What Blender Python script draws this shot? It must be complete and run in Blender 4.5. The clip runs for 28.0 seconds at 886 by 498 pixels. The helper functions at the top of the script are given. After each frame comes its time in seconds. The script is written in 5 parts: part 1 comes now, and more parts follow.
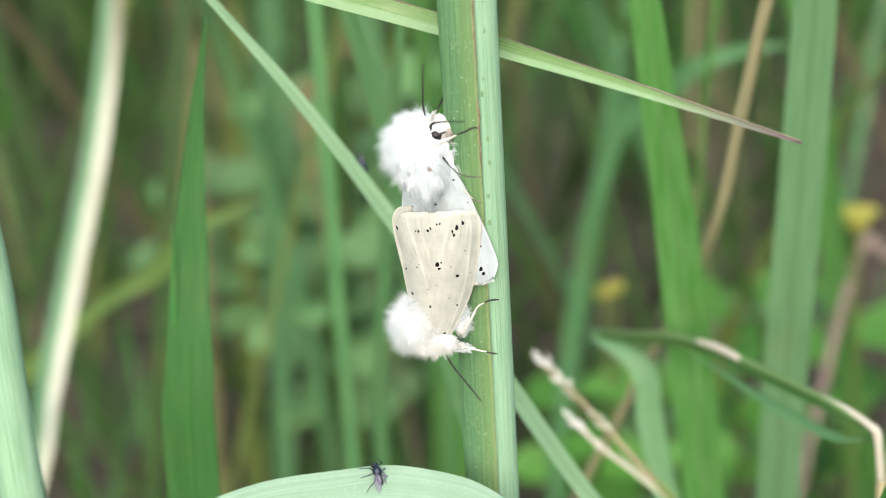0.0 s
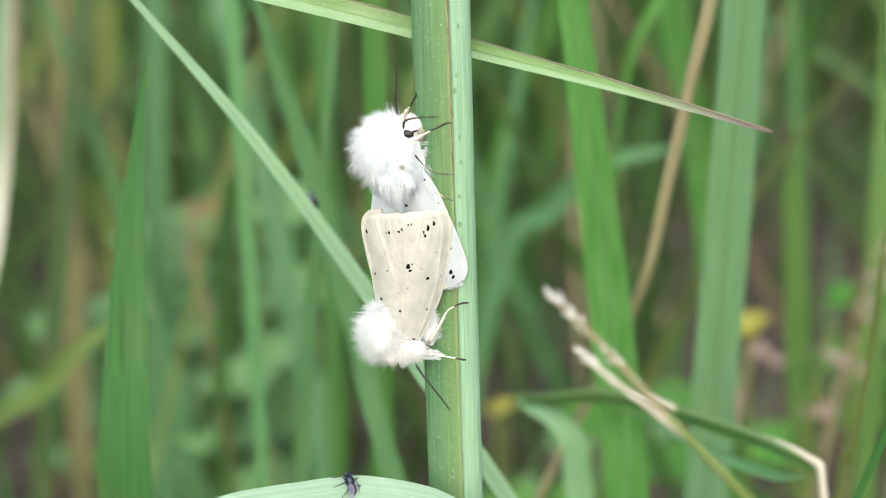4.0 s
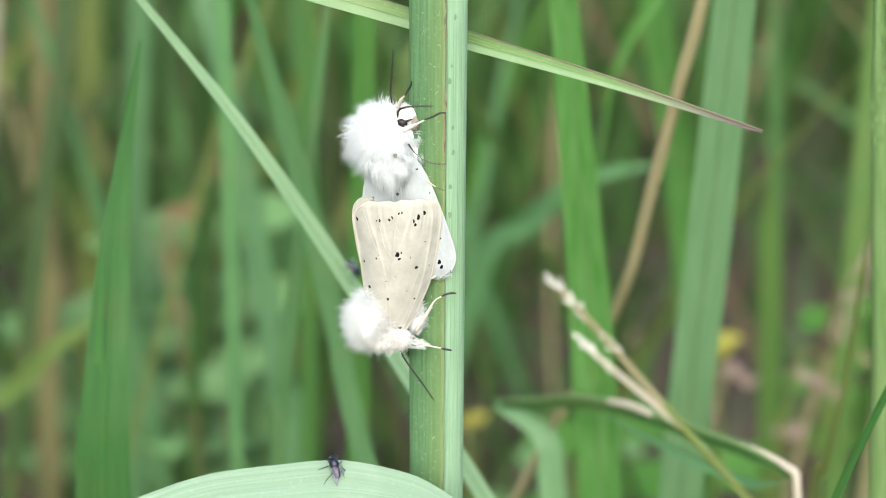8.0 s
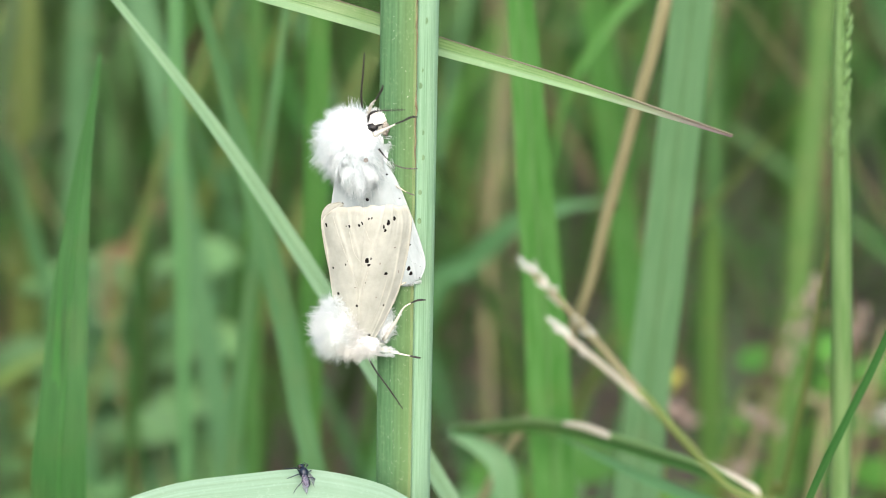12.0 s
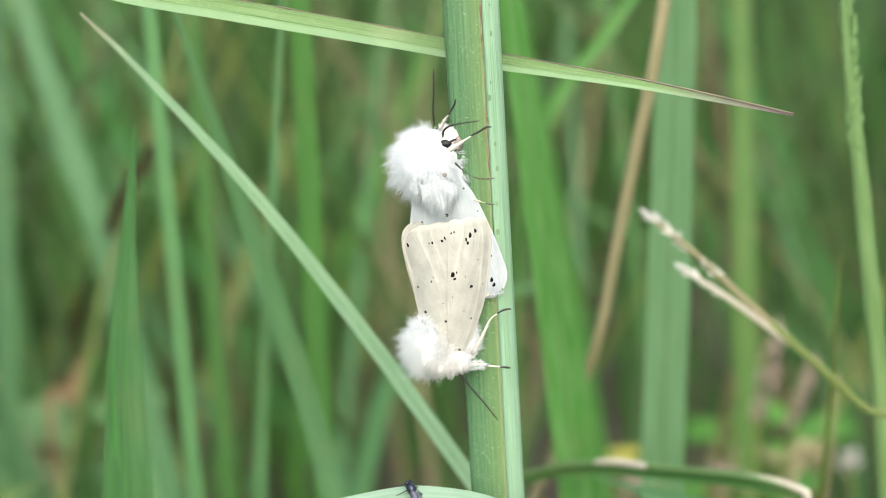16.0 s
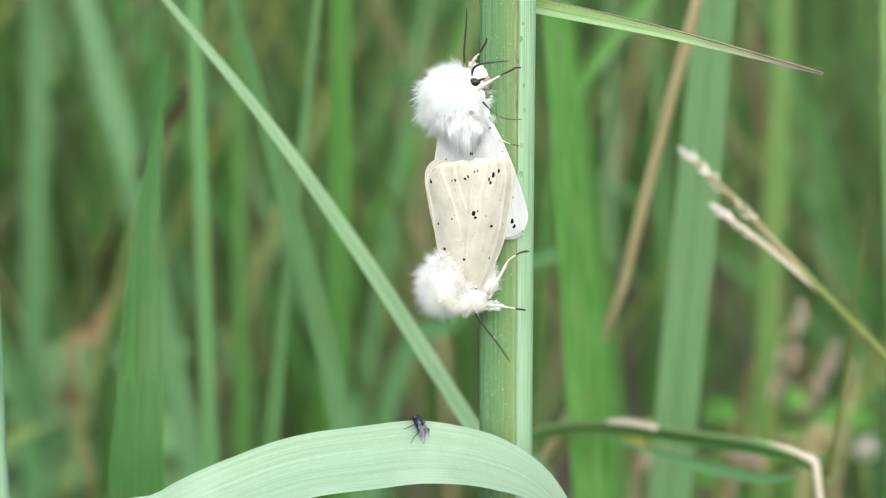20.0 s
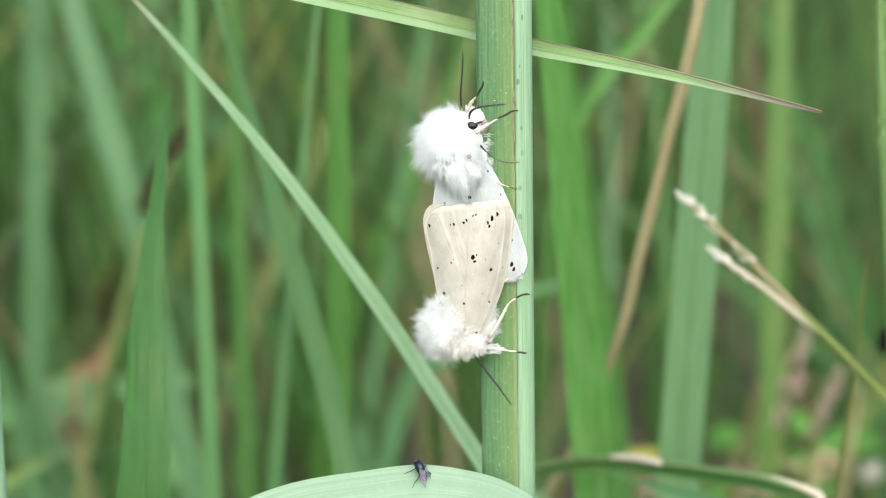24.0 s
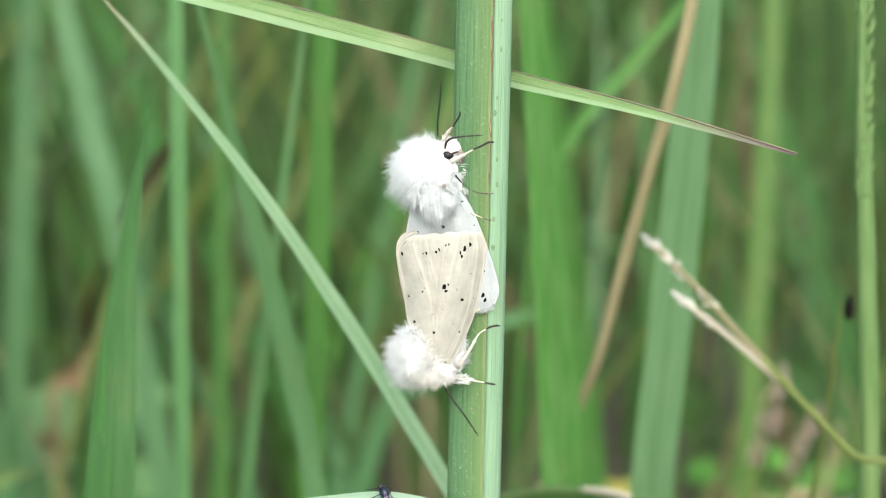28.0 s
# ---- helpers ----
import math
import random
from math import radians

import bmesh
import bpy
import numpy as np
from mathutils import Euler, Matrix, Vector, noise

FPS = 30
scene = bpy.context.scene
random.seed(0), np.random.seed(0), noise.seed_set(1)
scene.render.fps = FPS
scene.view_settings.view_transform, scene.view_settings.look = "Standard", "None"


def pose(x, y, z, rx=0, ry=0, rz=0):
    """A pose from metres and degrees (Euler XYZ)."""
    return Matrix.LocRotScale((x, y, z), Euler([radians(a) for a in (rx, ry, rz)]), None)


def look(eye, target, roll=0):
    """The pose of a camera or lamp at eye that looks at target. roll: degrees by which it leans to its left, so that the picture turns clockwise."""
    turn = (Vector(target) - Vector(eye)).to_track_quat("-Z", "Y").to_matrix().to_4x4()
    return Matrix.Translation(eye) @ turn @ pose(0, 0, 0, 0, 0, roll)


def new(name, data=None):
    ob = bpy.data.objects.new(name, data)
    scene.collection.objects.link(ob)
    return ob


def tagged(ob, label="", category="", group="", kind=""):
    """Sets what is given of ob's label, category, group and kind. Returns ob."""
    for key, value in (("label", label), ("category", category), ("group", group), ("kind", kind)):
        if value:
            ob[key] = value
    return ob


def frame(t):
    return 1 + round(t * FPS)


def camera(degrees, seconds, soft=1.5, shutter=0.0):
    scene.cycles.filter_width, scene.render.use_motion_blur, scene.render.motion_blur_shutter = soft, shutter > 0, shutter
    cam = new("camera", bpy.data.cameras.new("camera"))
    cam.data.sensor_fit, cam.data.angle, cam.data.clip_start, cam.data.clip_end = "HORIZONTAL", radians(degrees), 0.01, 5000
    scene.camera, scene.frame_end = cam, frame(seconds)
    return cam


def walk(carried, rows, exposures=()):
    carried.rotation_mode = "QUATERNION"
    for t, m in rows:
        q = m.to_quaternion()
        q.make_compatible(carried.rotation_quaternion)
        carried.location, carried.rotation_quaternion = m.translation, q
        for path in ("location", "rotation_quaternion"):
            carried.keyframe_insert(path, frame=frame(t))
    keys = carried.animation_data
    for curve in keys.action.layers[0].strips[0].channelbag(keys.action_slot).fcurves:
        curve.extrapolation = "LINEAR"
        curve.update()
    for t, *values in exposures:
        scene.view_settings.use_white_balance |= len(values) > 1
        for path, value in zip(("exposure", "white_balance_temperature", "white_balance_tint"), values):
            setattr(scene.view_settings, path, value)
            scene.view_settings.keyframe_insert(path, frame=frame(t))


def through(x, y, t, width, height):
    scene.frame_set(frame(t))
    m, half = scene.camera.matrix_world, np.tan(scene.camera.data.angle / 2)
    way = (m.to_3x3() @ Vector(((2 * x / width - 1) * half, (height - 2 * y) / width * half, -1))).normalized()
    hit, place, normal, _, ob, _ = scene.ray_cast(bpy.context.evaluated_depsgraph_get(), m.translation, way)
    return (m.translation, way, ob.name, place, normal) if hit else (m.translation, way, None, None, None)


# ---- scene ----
# camera: hand-held close-up, about 27 cm from the moths
LENS = 25.0
cam = camera(LENS, 28.0, soft=1.0)
cam.data.dof.use_dof = True
cam.data.dof.focus_distance = 0.270
cam.data.dof.aperture_fstop = 17.0
PATH = [
    (0.0, 21.88, -248.92, 123.46, 6.511, -26.223, -3.716),
    (0.5, 22.37, -250.62, 124.02, 6.371, -26.308, -3.226),
    (1.0, 16.88, -251.52, 118.44, 4.464, -23.979, -3.030),
    (1.5, 11.27, -252.33, 112.00, 3.075, -22.924, -2.294),
    (2.0, 9.06, -257.30, 107.22, 2.137, -21.687, -2.544),
    (2.5, 7.12, -259.26, 103.66, 1.255, -20.829, -2.542),
    (3.0, 5.74, -262.27, 101.73, 0.710, -20.497, -2.463),
    (3.5, 2.98, -260.04, 100.91, 0.826, -20.788, -2.359),
    (5.5, 2.83, -260.64, 98.00, 0.811, -20.652, -1.321),
    (6.0, 1.60, -261.17, 98.11, 0.069, -20.635, -0.882),
    (6.5, 1.14, -262.20, 97.44, -0.033, -20.413, -0.753),
    (7.0, 0.50, -261.79, 97.32, -0.153, -20.036, -0.583),
    (7.5, 0.57, -261.25, 96.43, -0.162, -19.971, -0.191),
    (8.0, 0.00, -263.72, 95.99, -0.000, -19.986, 0.004),
    (8.5, 0.28, -262.86, 97.58, 0.233, -20.175, 0.081),
    (9.0, 0.64, -262.02, 97.58, 0.380, -20.005, -0.092),
    (9.5, 1.46, -261.42, 97.59, 0.189, -19.944, -0.129),
    (10.0, 0.83, -263.27, 96.52, -0.063, -19.785, 0.093),
    (10.5, 0.46, -263.91, 96.41, 0.067, -19.819, -0.003),
    (11.0, 1.38, -263.31, 95.57, 0.412, -19.689, 0.037),
    (11.5, 0.60, -261.34, 90.92, -0.722, -18.330, 0.530),
    (12.0, -6.56, -265.25, 88.16, -2.386, -18.116, 0.773),
    (12.5, -15.81, -266.64, 84.20, -3.594, -16.910, -0.054),
    (14.5, -34.45, -267.55, 81.10, -7.644, -16.765, -3.699),
    (15.0, -39.06, -269.67, 75.40, -7.809, -16.615, -4.118),
    (15.5, -40.33, -271.91, 71.58, -7.337, -14.380, -4.403),
    (16.0, -42.11, -273.34, 69.97, -7.585, -13.375, -4.042),
    (16.5, -43.58, -273.48, 68.96, -7.610, -13.696, -3.365),
    (17.0, -40.36, -273.96, 68.72, -7.085, -13.984, -3.239),
    (17.5, -40.37, -272.87, 69.21, -7.182, -14.397, -2.818),
    (18.0, -40.44, -274.03, 67.08, -7.051, -14.254, -2.249),
    (18.5, -40.90, -274.63, 65.82, -6.878, -14.062, -1.811),
    (19.0, -40.66, -275.09, 67.01, -6.694, -14.120, -1.673),
    (19.5, -39.38, -274.50, 66.98, -6.537, -14.122, -1.343),
    (20.0, -40.79, -276.15, 63.79, -6.542, -13.758, -0.751),
    (20.5, -39.29, -274.59, 66.13, -6.601, -13.407, -0.492),
    (21.0, -40.88, -275.62, 66.17, -6.891, -12.795, -0.649),
    (21.5, -41.59, -274.89, 63.80, -7.114, -11.863, -0.601),
    (23.5, -40.44, -274.30, 66.89, -6.872, -13.216, -1.646),
    (24.0, -40.02, -274.13, 67.09, -6.475, -13.262, -1.627),
    (24.5, -39.69, -275.42, 68.00, -6.506, -13.538, -1.575),
    (25.0, -39.14, -275.87, 68.66, -6.121, -13.833, -1.730),
    (25.5, -38.12, -274.55, 68.05, -5.875, -13.490, -1.450),
    (26.0, -38.36, -274.53, 68.31, -6.213, -13.130, -1.200),
    (26.5, -38.19, -274.40, 67.81, -6.395, -12.876, -0.221),
    (27.0, -38.16, -275.20, 68.59, -6.618, -12.760, -0.002),
    (27.5, -36.70, -274.59, 69.24, -6.517, -12.828, 0.404),
    (28.0, -37.17, -274.41, 68.07, -6.684, -12.642, 0.410),
]


def aim(x, y, z, yaw, pitch, roll):
    yaw, pitch = radians(yaw), radians(pitch)
    eye = Vector((x, y, z)) / 1000
    ahead = Vector((-math.sin(yaw) * math.cos(pitch), math.cos(yaw) * math.cos(pitch), math.sin(pitch)))
    return look(eye, eye + 0.27 * ahead, roll)


walk(cam, [(row[0], aim(*row[1:])) for row in PATH])

# world and light: bright, thinly overcast day
world = bpy.data.worlds.new("world")
scene.world = world
world.use_nodes = True
wn = world.node_tree.nodes
sky = wn.new("ShaderNodeTexSky")
sky.sky_type, sky.sun_disc = "NISHITA", False
sky.sun_elevation, sky.sun_rotation = radians(42), radians(184)
sky.air_density, sky.dust_density, sky.ozone_density = 1.0, 4.0, 1.0
wn["Background"].inputs[1].default_value = 0.15
world.node_tree.links.new(sky.outputs[0], wn["Background"].inputs[0])
sun_data = bpy.data.lights.new("sun", "SUN")
sun_data.energy, sun_data.angle, sun_data.color = 1.5, radians(95), (1.0, 0.985, 0.96)
sun = new("sun", sun_data)
sun.matrix_world = look((-0.05, -0.80, 0.72), (0, 0, 0))
scene.view_settings.exposure = 1.16

MM = 0.001
GROUND = -0.36


# ---- materials ----
def mat(name):
    m = bpy.data.materials.new(name)
    m.use_nodes = True
    nt = m.node_tree
    return m, nt, nt.nodes["Principled BSDF"], nt.nodes["Material Output"]


def node(nt, kind, **values):
    n = nt.nodes.new(kind)
    for key, value in values.items():
        n.inputs[key].default_value = value
    return n


def ramp(nt, stops):
    n = nt.nodes.new("ShaderNodeValToRGB")
    while len(n.color_ramp.elements) < len(stops):
        n.color_ramp.elements.new(0.5)
    for e, (at, colour) in zip(n.color_ramp.elements, stops):
        e.position, e.color = at, (*colour, 1)
    return n


def mixed(nt, a, b, fac):
    n = nt.nodes.new("ShaderNodeMix")
    n.data_type = "RGBA"
    for slot, value in ((0, fac), (6, a), (7, b)):
        if isinstance(value, (tuple, float, int)):
            n.inputs[slot].default_value = (*value, 1) if isinstance(value, tuple) else value
        else:
            nt.links.new(value, n.inputs[slot])
    return n.outputs[2]


def leaf_mat(name, dark, light, veins=14.0, through=0.3, rough=0.45, stain=(0.25, 0.2, 0.08), stained=0.15, bump=0.25, tip=None, speck=None, grain=7.0, spread=0.16, flank=None):
    """A grass or reed leaf: veins run along it, colour drifts along and across, with stains. UV: u across, v metres along."""
    m, nt, p, out = mat(name)
    uv = nt.nodes.new("ShaderNodeUVMap")
    stretch = node(nt, "ShaderNodeMapping", Scale=(veins, grain, 1.0))
    nt.links.new(uv.outputs[0], stretch.inputs[0])
    fine = node(nt, "ShaderNodeTexNoise", Scale=2.2, Detail=4.0, Roughness=0.65)
    nt.links.new(stretch.outputs[0], fine.inputs[0])
    r = ramp(nt, [(0.5 - spread, dark), (0.5 + spread, light)])
    nt.links.new(fine.outputs[0], r.inputs[0])
    pos = nt.nodes.new("ShaderNodeTexCoord")
    drift = node(nt, "ShaderNodeTexNoise", Scale=60.0, Detail=3.0)
    nt.links.new(pos.outputs["Object"], drift.inputs[0])
    rand = nt.nodes.new("ShaderNodeObjectInfo")
    isl = nt.nodes.new("ShaderNodeNewGeometry")
    vary = nt.nodes.new("ShaderNodeMath")
    vary.operation = "ADD"
    nt.links.new(rand.outputs["Random"], vary.inputs[0])
    nt.links.new(isl.outputs["Random Per Island"], vary.inputs[1])
    wrap = nt.nodes.new("ShaderNodeMath")
    wrap.operation = "FRACT"
    nt.links.new(vary.outputs[0], wrap.inputs[0])
    span = node(nt, "ShaderNodeMapRange")
    span.inputs[3].default_value, span.inputs[4].default_value = 0.78, 1.22
    nt.links.new(wrap.outputs[0], span.inputs[0])
    hsv = node(nt, "ShaderNodeHueSaturation")
    nt.links.new(r.outputs[0], hsv.inputs["Color"])
    nt.links.new(span.outputs[0], hsv.inputs["Value"])
    cut = ramp(nt, [(0.55, (0, 0, 0)), (0.75, (stained,) * 3)])
    nt.links.new(drift.outputs[0], cut.inputs[0])
    colour = mixed(nt, hsv.outputs[0], stain, cut.outputs[0])
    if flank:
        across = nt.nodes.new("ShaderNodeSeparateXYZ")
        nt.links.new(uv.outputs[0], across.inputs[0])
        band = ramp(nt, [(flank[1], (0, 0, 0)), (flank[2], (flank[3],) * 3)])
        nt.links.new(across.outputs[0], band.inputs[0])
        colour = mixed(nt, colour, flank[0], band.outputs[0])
    if speck:
        dust = node(nt, "ShaderNodeTexNoise", Scale=2000.0, Detail=3.0, Roughness=0.7)
        nt.links.new(pos.outputs["Object"], dust.inputs[0])
        fleck = ramp(nt, [(0.56, (0, 0, 0)), (0.68, (speck[1],) * 3)])
        nt.links.new(dust.outputs[0], fleck.inputs[0])
        colour = mixed(nt, colour, speck[0], fleck.outputs[0])
    if tip:
        ends = nt.nodes.new("ShaderNodeAttribute")
        ends.attribute_name = "along"
        where = ramp(nt, [(tip[1], (0, 0, 0)), (min(0.999, tip[1] + 0.12), (1, 1, 1))])
        nt.links.new(ends.outputs["Fac"], where.inputs[0])
        colour = mixed(nt, colour, tip[0], where.outputs[0])
    nt.links.new(colour, p.inputs["Base Color"])
    p.inputs["Roughness"].default_value = rough
    p.inputs["Specular IOR Level"].default_value = 0.35
    b = node(nt, "ShaderNodeBump", Strength=bump, Distance=0.0003)
    nt.links.new(fine.outputs[0], b.inputs["Height"])
    nt.links.new(b.outputs[0], p.inputs["Normal"])
    t = nt.nodes.new("ShaderNodeBsdfTranslucent")
    nt.links.new(colour, t.inputs[0])
    mix = node(nt, "ShaderNodeMixShader", Fac=through)
    nt.links.new(p.outputs[0], mix.inputs[1])
    nt.links.new(t.outputs[0], mix.inputs[2])
    nt.links.new(mix.outputs[0], out.inputs[0])
    return m


def plain_mat(name, a, b, scale=900.0, rough=0.6, bump=0.1, through=0.0, metal=0.0, dist=0.0001):
    """Two colours mixed by a fine noise at real size, with relief."""
    m, nt, p, out = mat(name)
    pos = nt.nodes.new("ShaderNodeTexCoord")
    n = node(nt, "ShaderNodeTexNoise", Scale=scale, Detail=5.0, Roughness=0.6)
    nt.links.new(pos.outputs["Object"], n.inputs[0])
    r = ramp(nt, [(0.35, a), (0.65, b)])
    nt.links.new(n.outputs[0], r.inputs[0])
    nt.links.new(r.outputs[0], p.inputs["Base Color"])
    p.inputs["Roughness"].default_value, p.inputs["Metallic"].default_value = rough, metal
    bm_ = node(nt, "ShaderNodeBump", Strength=bump, Distance=dist)
    nt.links.new(n.outputs[0], bm_.inputs["Height"])
    nt.links.new(bm_.outputs[0], p.inputs["Normal"])
    if through:
        t = nt.nodes.new("ShaderNodeBsdfTranslucent")
        nt.links.new(r.outputs[0], t.inputs[0])
        mix = node(nt, "ShaderNodeMixShader", Fac=through)
        nt.links.new(p.outputs[0], mix.inputs[1])
        nt.links.new(t.outputs[0], mix.inputs[2])
        nt.links.new(mix.outputs[0], out.inputs[0])
    return m


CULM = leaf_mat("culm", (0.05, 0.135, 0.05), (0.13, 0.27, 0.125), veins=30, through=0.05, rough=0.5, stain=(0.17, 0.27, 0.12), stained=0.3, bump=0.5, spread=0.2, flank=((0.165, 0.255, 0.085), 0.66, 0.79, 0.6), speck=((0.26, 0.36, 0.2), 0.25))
SHEATH = leaf_mat("sheath", (0.18, 0.345, 0.19), (0.345, 0.535, 0.355), veins=30, through=0.05, rough=0.5, stain=(0.2, 0.3, 0.12), stained=0.25, bump=0.4)
RUST = leaf_mat("rust_edge", (0.12, 0.185, 0.065), (0.225, 0.305, 0.14), veins=7, through=0.0, rough=0.65, stain=(0.18, 0.12, 0.07), stained=0.7, bump=0.4, grain=34.0, spread=0.12)
RIM = leaf_mat("rust_line", (0.13, 0.085, 0.055), (0.30, 0.27, 0.15), veins=2, through=0.0, rough=0.7, stain=(0.26, 0.26, 0.13), stained=0.8, bump=0.3, grain=60.0, spread=0.08)
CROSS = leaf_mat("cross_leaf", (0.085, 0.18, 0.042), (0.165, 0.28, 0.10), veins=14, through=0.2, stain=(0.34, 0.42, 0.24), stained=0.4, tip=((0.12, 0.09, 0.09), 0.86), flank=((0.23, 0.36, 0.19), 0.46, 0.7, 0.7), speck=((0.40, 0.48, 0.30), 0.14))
MARGIN = leaf_mat("purple_margin", (0.12, 0.085, 0.075), (0.2, 0.2, 0.12), veins=3, through=0.1, stained=0.4)
DIAG = leaf_mat("slanting_leaf", (0.17, 0.325, 0.16), (0.29, 0.46, 0.265), veins=9, through=0.25, tip=((0.3, 0.29, 0.2), 0.86))
BROAD = leaf_mat("broad_leaf", (0.18, 0.285, 0.175), (0.245, 0.37, 0.26), veins=11, through=0.15, rough=0.45, stain=(0.36, 0.46, 0.36), stained=0.6, bump=0.3, grain=3.0, spread=0.22, speck=((0.36, 0.46, 0.36), 0.22))
DEEP = leaf_mat("deep_green", (0.032, 0.105, 0.02), (0.062, 0.155, 0.038), veins=8, through=0.2)
POINTED = leaf_mat("mid_green", (0.033, 0.145, 0.028), (0.072, 0.225, 0.056), veins=10, through=0.35)
# shade in the gaps between far reeds, put into a darker leaf colour
SHADED = leaf_mat("shaded_green", (0.02, 0.05, 0.010), (0.045, 0.09, 0.02), veins=6, through=0.15)
YELLOWG = leaf_mat("yellow_green", (0.14, 0.245, 0.055), (0.21, 0.32, 0.095), veins=6, through=0.35)
BRIGHT = leaf_mat("bright_green", (0.07, 0.235, 0.03), (0.125, 0.32, 0.055), veins=8, through=0.42)
BLUEG = leaf_mat("blue_green", (0.07, 0.19, 0.075), (0.12, 0.27, 0.115), veins=8, through=0.3)
PALEBLUE = leaf_mat("pale_blue_green", (0.12, 0.29, 0.14), (0.19, 0.38, 0.20), veins=8, through=0.4)
TWOTONE = leaf_mat("light_green", (0.06, 0.225, 0.035), (0.15, 0.34, 0.10), veins=4, through=0.4)
LIGHTLEAF = leaf_mat("light_blue_green", (0.17, 0.37, 0.16), (0.26, 0.48, 0.24), veins=6, through=0.4)
OLIVE = leaf_mat("olive_green", (0.10, 0.15, 0.035), (0.19, 0.24, 0.065), veins=8, through=0.3)
MIXED = leaf_mat("yellowing_green", (0.062, 0.175, 0.033), (0.14, 0.24, 0.065), veins=6, through=0.3)
SPIKE = leaf_mat("spike_green", (0.12, 0.235, 0.07), (0.20, 0.33, 0.13), veins=5, through=0.25)
SOFT = leaf_mat("soft_green", (0.075, 0.21, 0.07), (0.135, 0.295, 0.12), veins=8, through=0.35)
TAN = leaf_mat("tan_olive", (0.11, 0.10, 0.042), (0.18, 0.165, 0.075), veins=6, through=0.25, rough=0.7)
GRASSY = leaf_mat("grassy_green", (0.045, 0.155, 0.027), (0.085, 0.22, 0.048), veins=8, through=0.3)
STRAW = leaf_mat("straw", (0.19, 0.175, 0.085), (0.32, 0.295, 0.165), veins=6, through=0.15, rough=0.7, stain=(0.16, 0.1, 0.05), stained=0.5)
PALE = leaf_mat("bleached_straw", (0.42, 0.385, 0.29), (0.58, 0.55, 0.45), veins=6, through=0.25, rough=0.7, stain=(0.4, 0.38, 0.22), stained=0.4)
CHAFF = leaf_mat("white_chaff", (0.55, 0.56, 0.48), (0.72, 0.73, 0.66), veins=6, through=0.3, rough=0.7)
BLEACHED = leaf_mat("bleached_leaf", (0.38, 0.40, 0.29), (0.58, 0.59, 0.48), tip=((0.24, 0.225, 0.15), 0.66), veins=6, through=0.3, rough=0.6)
WITHERED = leaf_mat("withered", (0.13, 0.085, 0.045), (0.21, 0.145, 0.075), veins=6, through=0.2, rough=0.8)
RIB = leaf_mat("midrib", (0.09, 0.2, 0.06), (0.15, 0.29, 0.1), veins=4, through=0.2)
BROWN = leaf_mat("dead_brown", (0.06, 0.043, 0.025), (0.13, 0.093, 0.052), veins=6, through=0.15, rough=0.8)
SOIL = plain_mat("soil", (0.025, 0.019, 0.012), (0.075, 0.058, 0.038), scale=40, rough=0.95, bump=0.8, dist=0.01)
# moss and short grass cover the soil in patches
_nt = SOIL.node_tree
_p = _nt.nodes["Principled BSDF"]
_pos = _nt.nodes.new("ShaderNodeTexCoord")
_big = node(_nt, "ShaderNodeTexNoise", Scale=2.2, Detail=8.0, Roughness=0.7)
_nt.links.new(_pos.outputs["Object"], _big.inputs[0])
_cut = ramp(_nt, [(0.47, (0, 0, 0)), (0.60, (0.85, 0.85, 0.85))])
_nt.links.new(_big.outputs[0], _cut.inputs[0])
_old = _p.inputs["Base Color"].links[0].from_socket
_nt.links.new(mixed(_nt, _old, (0.035, 0.07, 0.018), _cut.outputs[0]), _p.inputs["Base Color"])


# ---- mesh helpers ----
def part(name, data, material, parent=None, label=""):
    """Links a mesh (or bmesh) as one object under a thing."""
    if isinstance(data, bmesh.types.BMesh):
        me = bpy.data.meshes.new(name)
        data.to_mesh(me)
        data.free()
        data = me
    if material and not data.materials:
        data.materials.append(material)
    ob = new(name, data)
    if parent:
        ob.parent = parent
        ob.matrix_parent_inverse = parent.matrix_basis.inverted()
    return tagged(ob, label)


def thing(name, base, label, category, group="", kind=""):
    """An Empty at the base of a thing."""
    ob = new(name)
    ob.empty_display_size = 0.005
    ob.matrix_basis = Matrix.Translation(Vector(base) * MM)
    return tagged(ob, label, category, group, kind)


def spline(points, n):
    """n + 1 points along a smooth line through the given ones."""
    p = [Vector(q) for q in points]
    p = [2 * p[0] - p[1]] + p + [2 * p[-1] - p[-2]]
    out = []
    for i in range(n + 1):
        s = i / n * (len(p) - 3)
        k = min(int(s), len(p) - 4)
        t = s - k
        a, b, c, d = p[k:k + 4]
        out.append(0.5 * (2 * b + (c - a) * t + (2 * a - 5 * b + 4 * c - d) * t * t + (3 * b - a - 3 * c + d) * t ** 3))
    return out


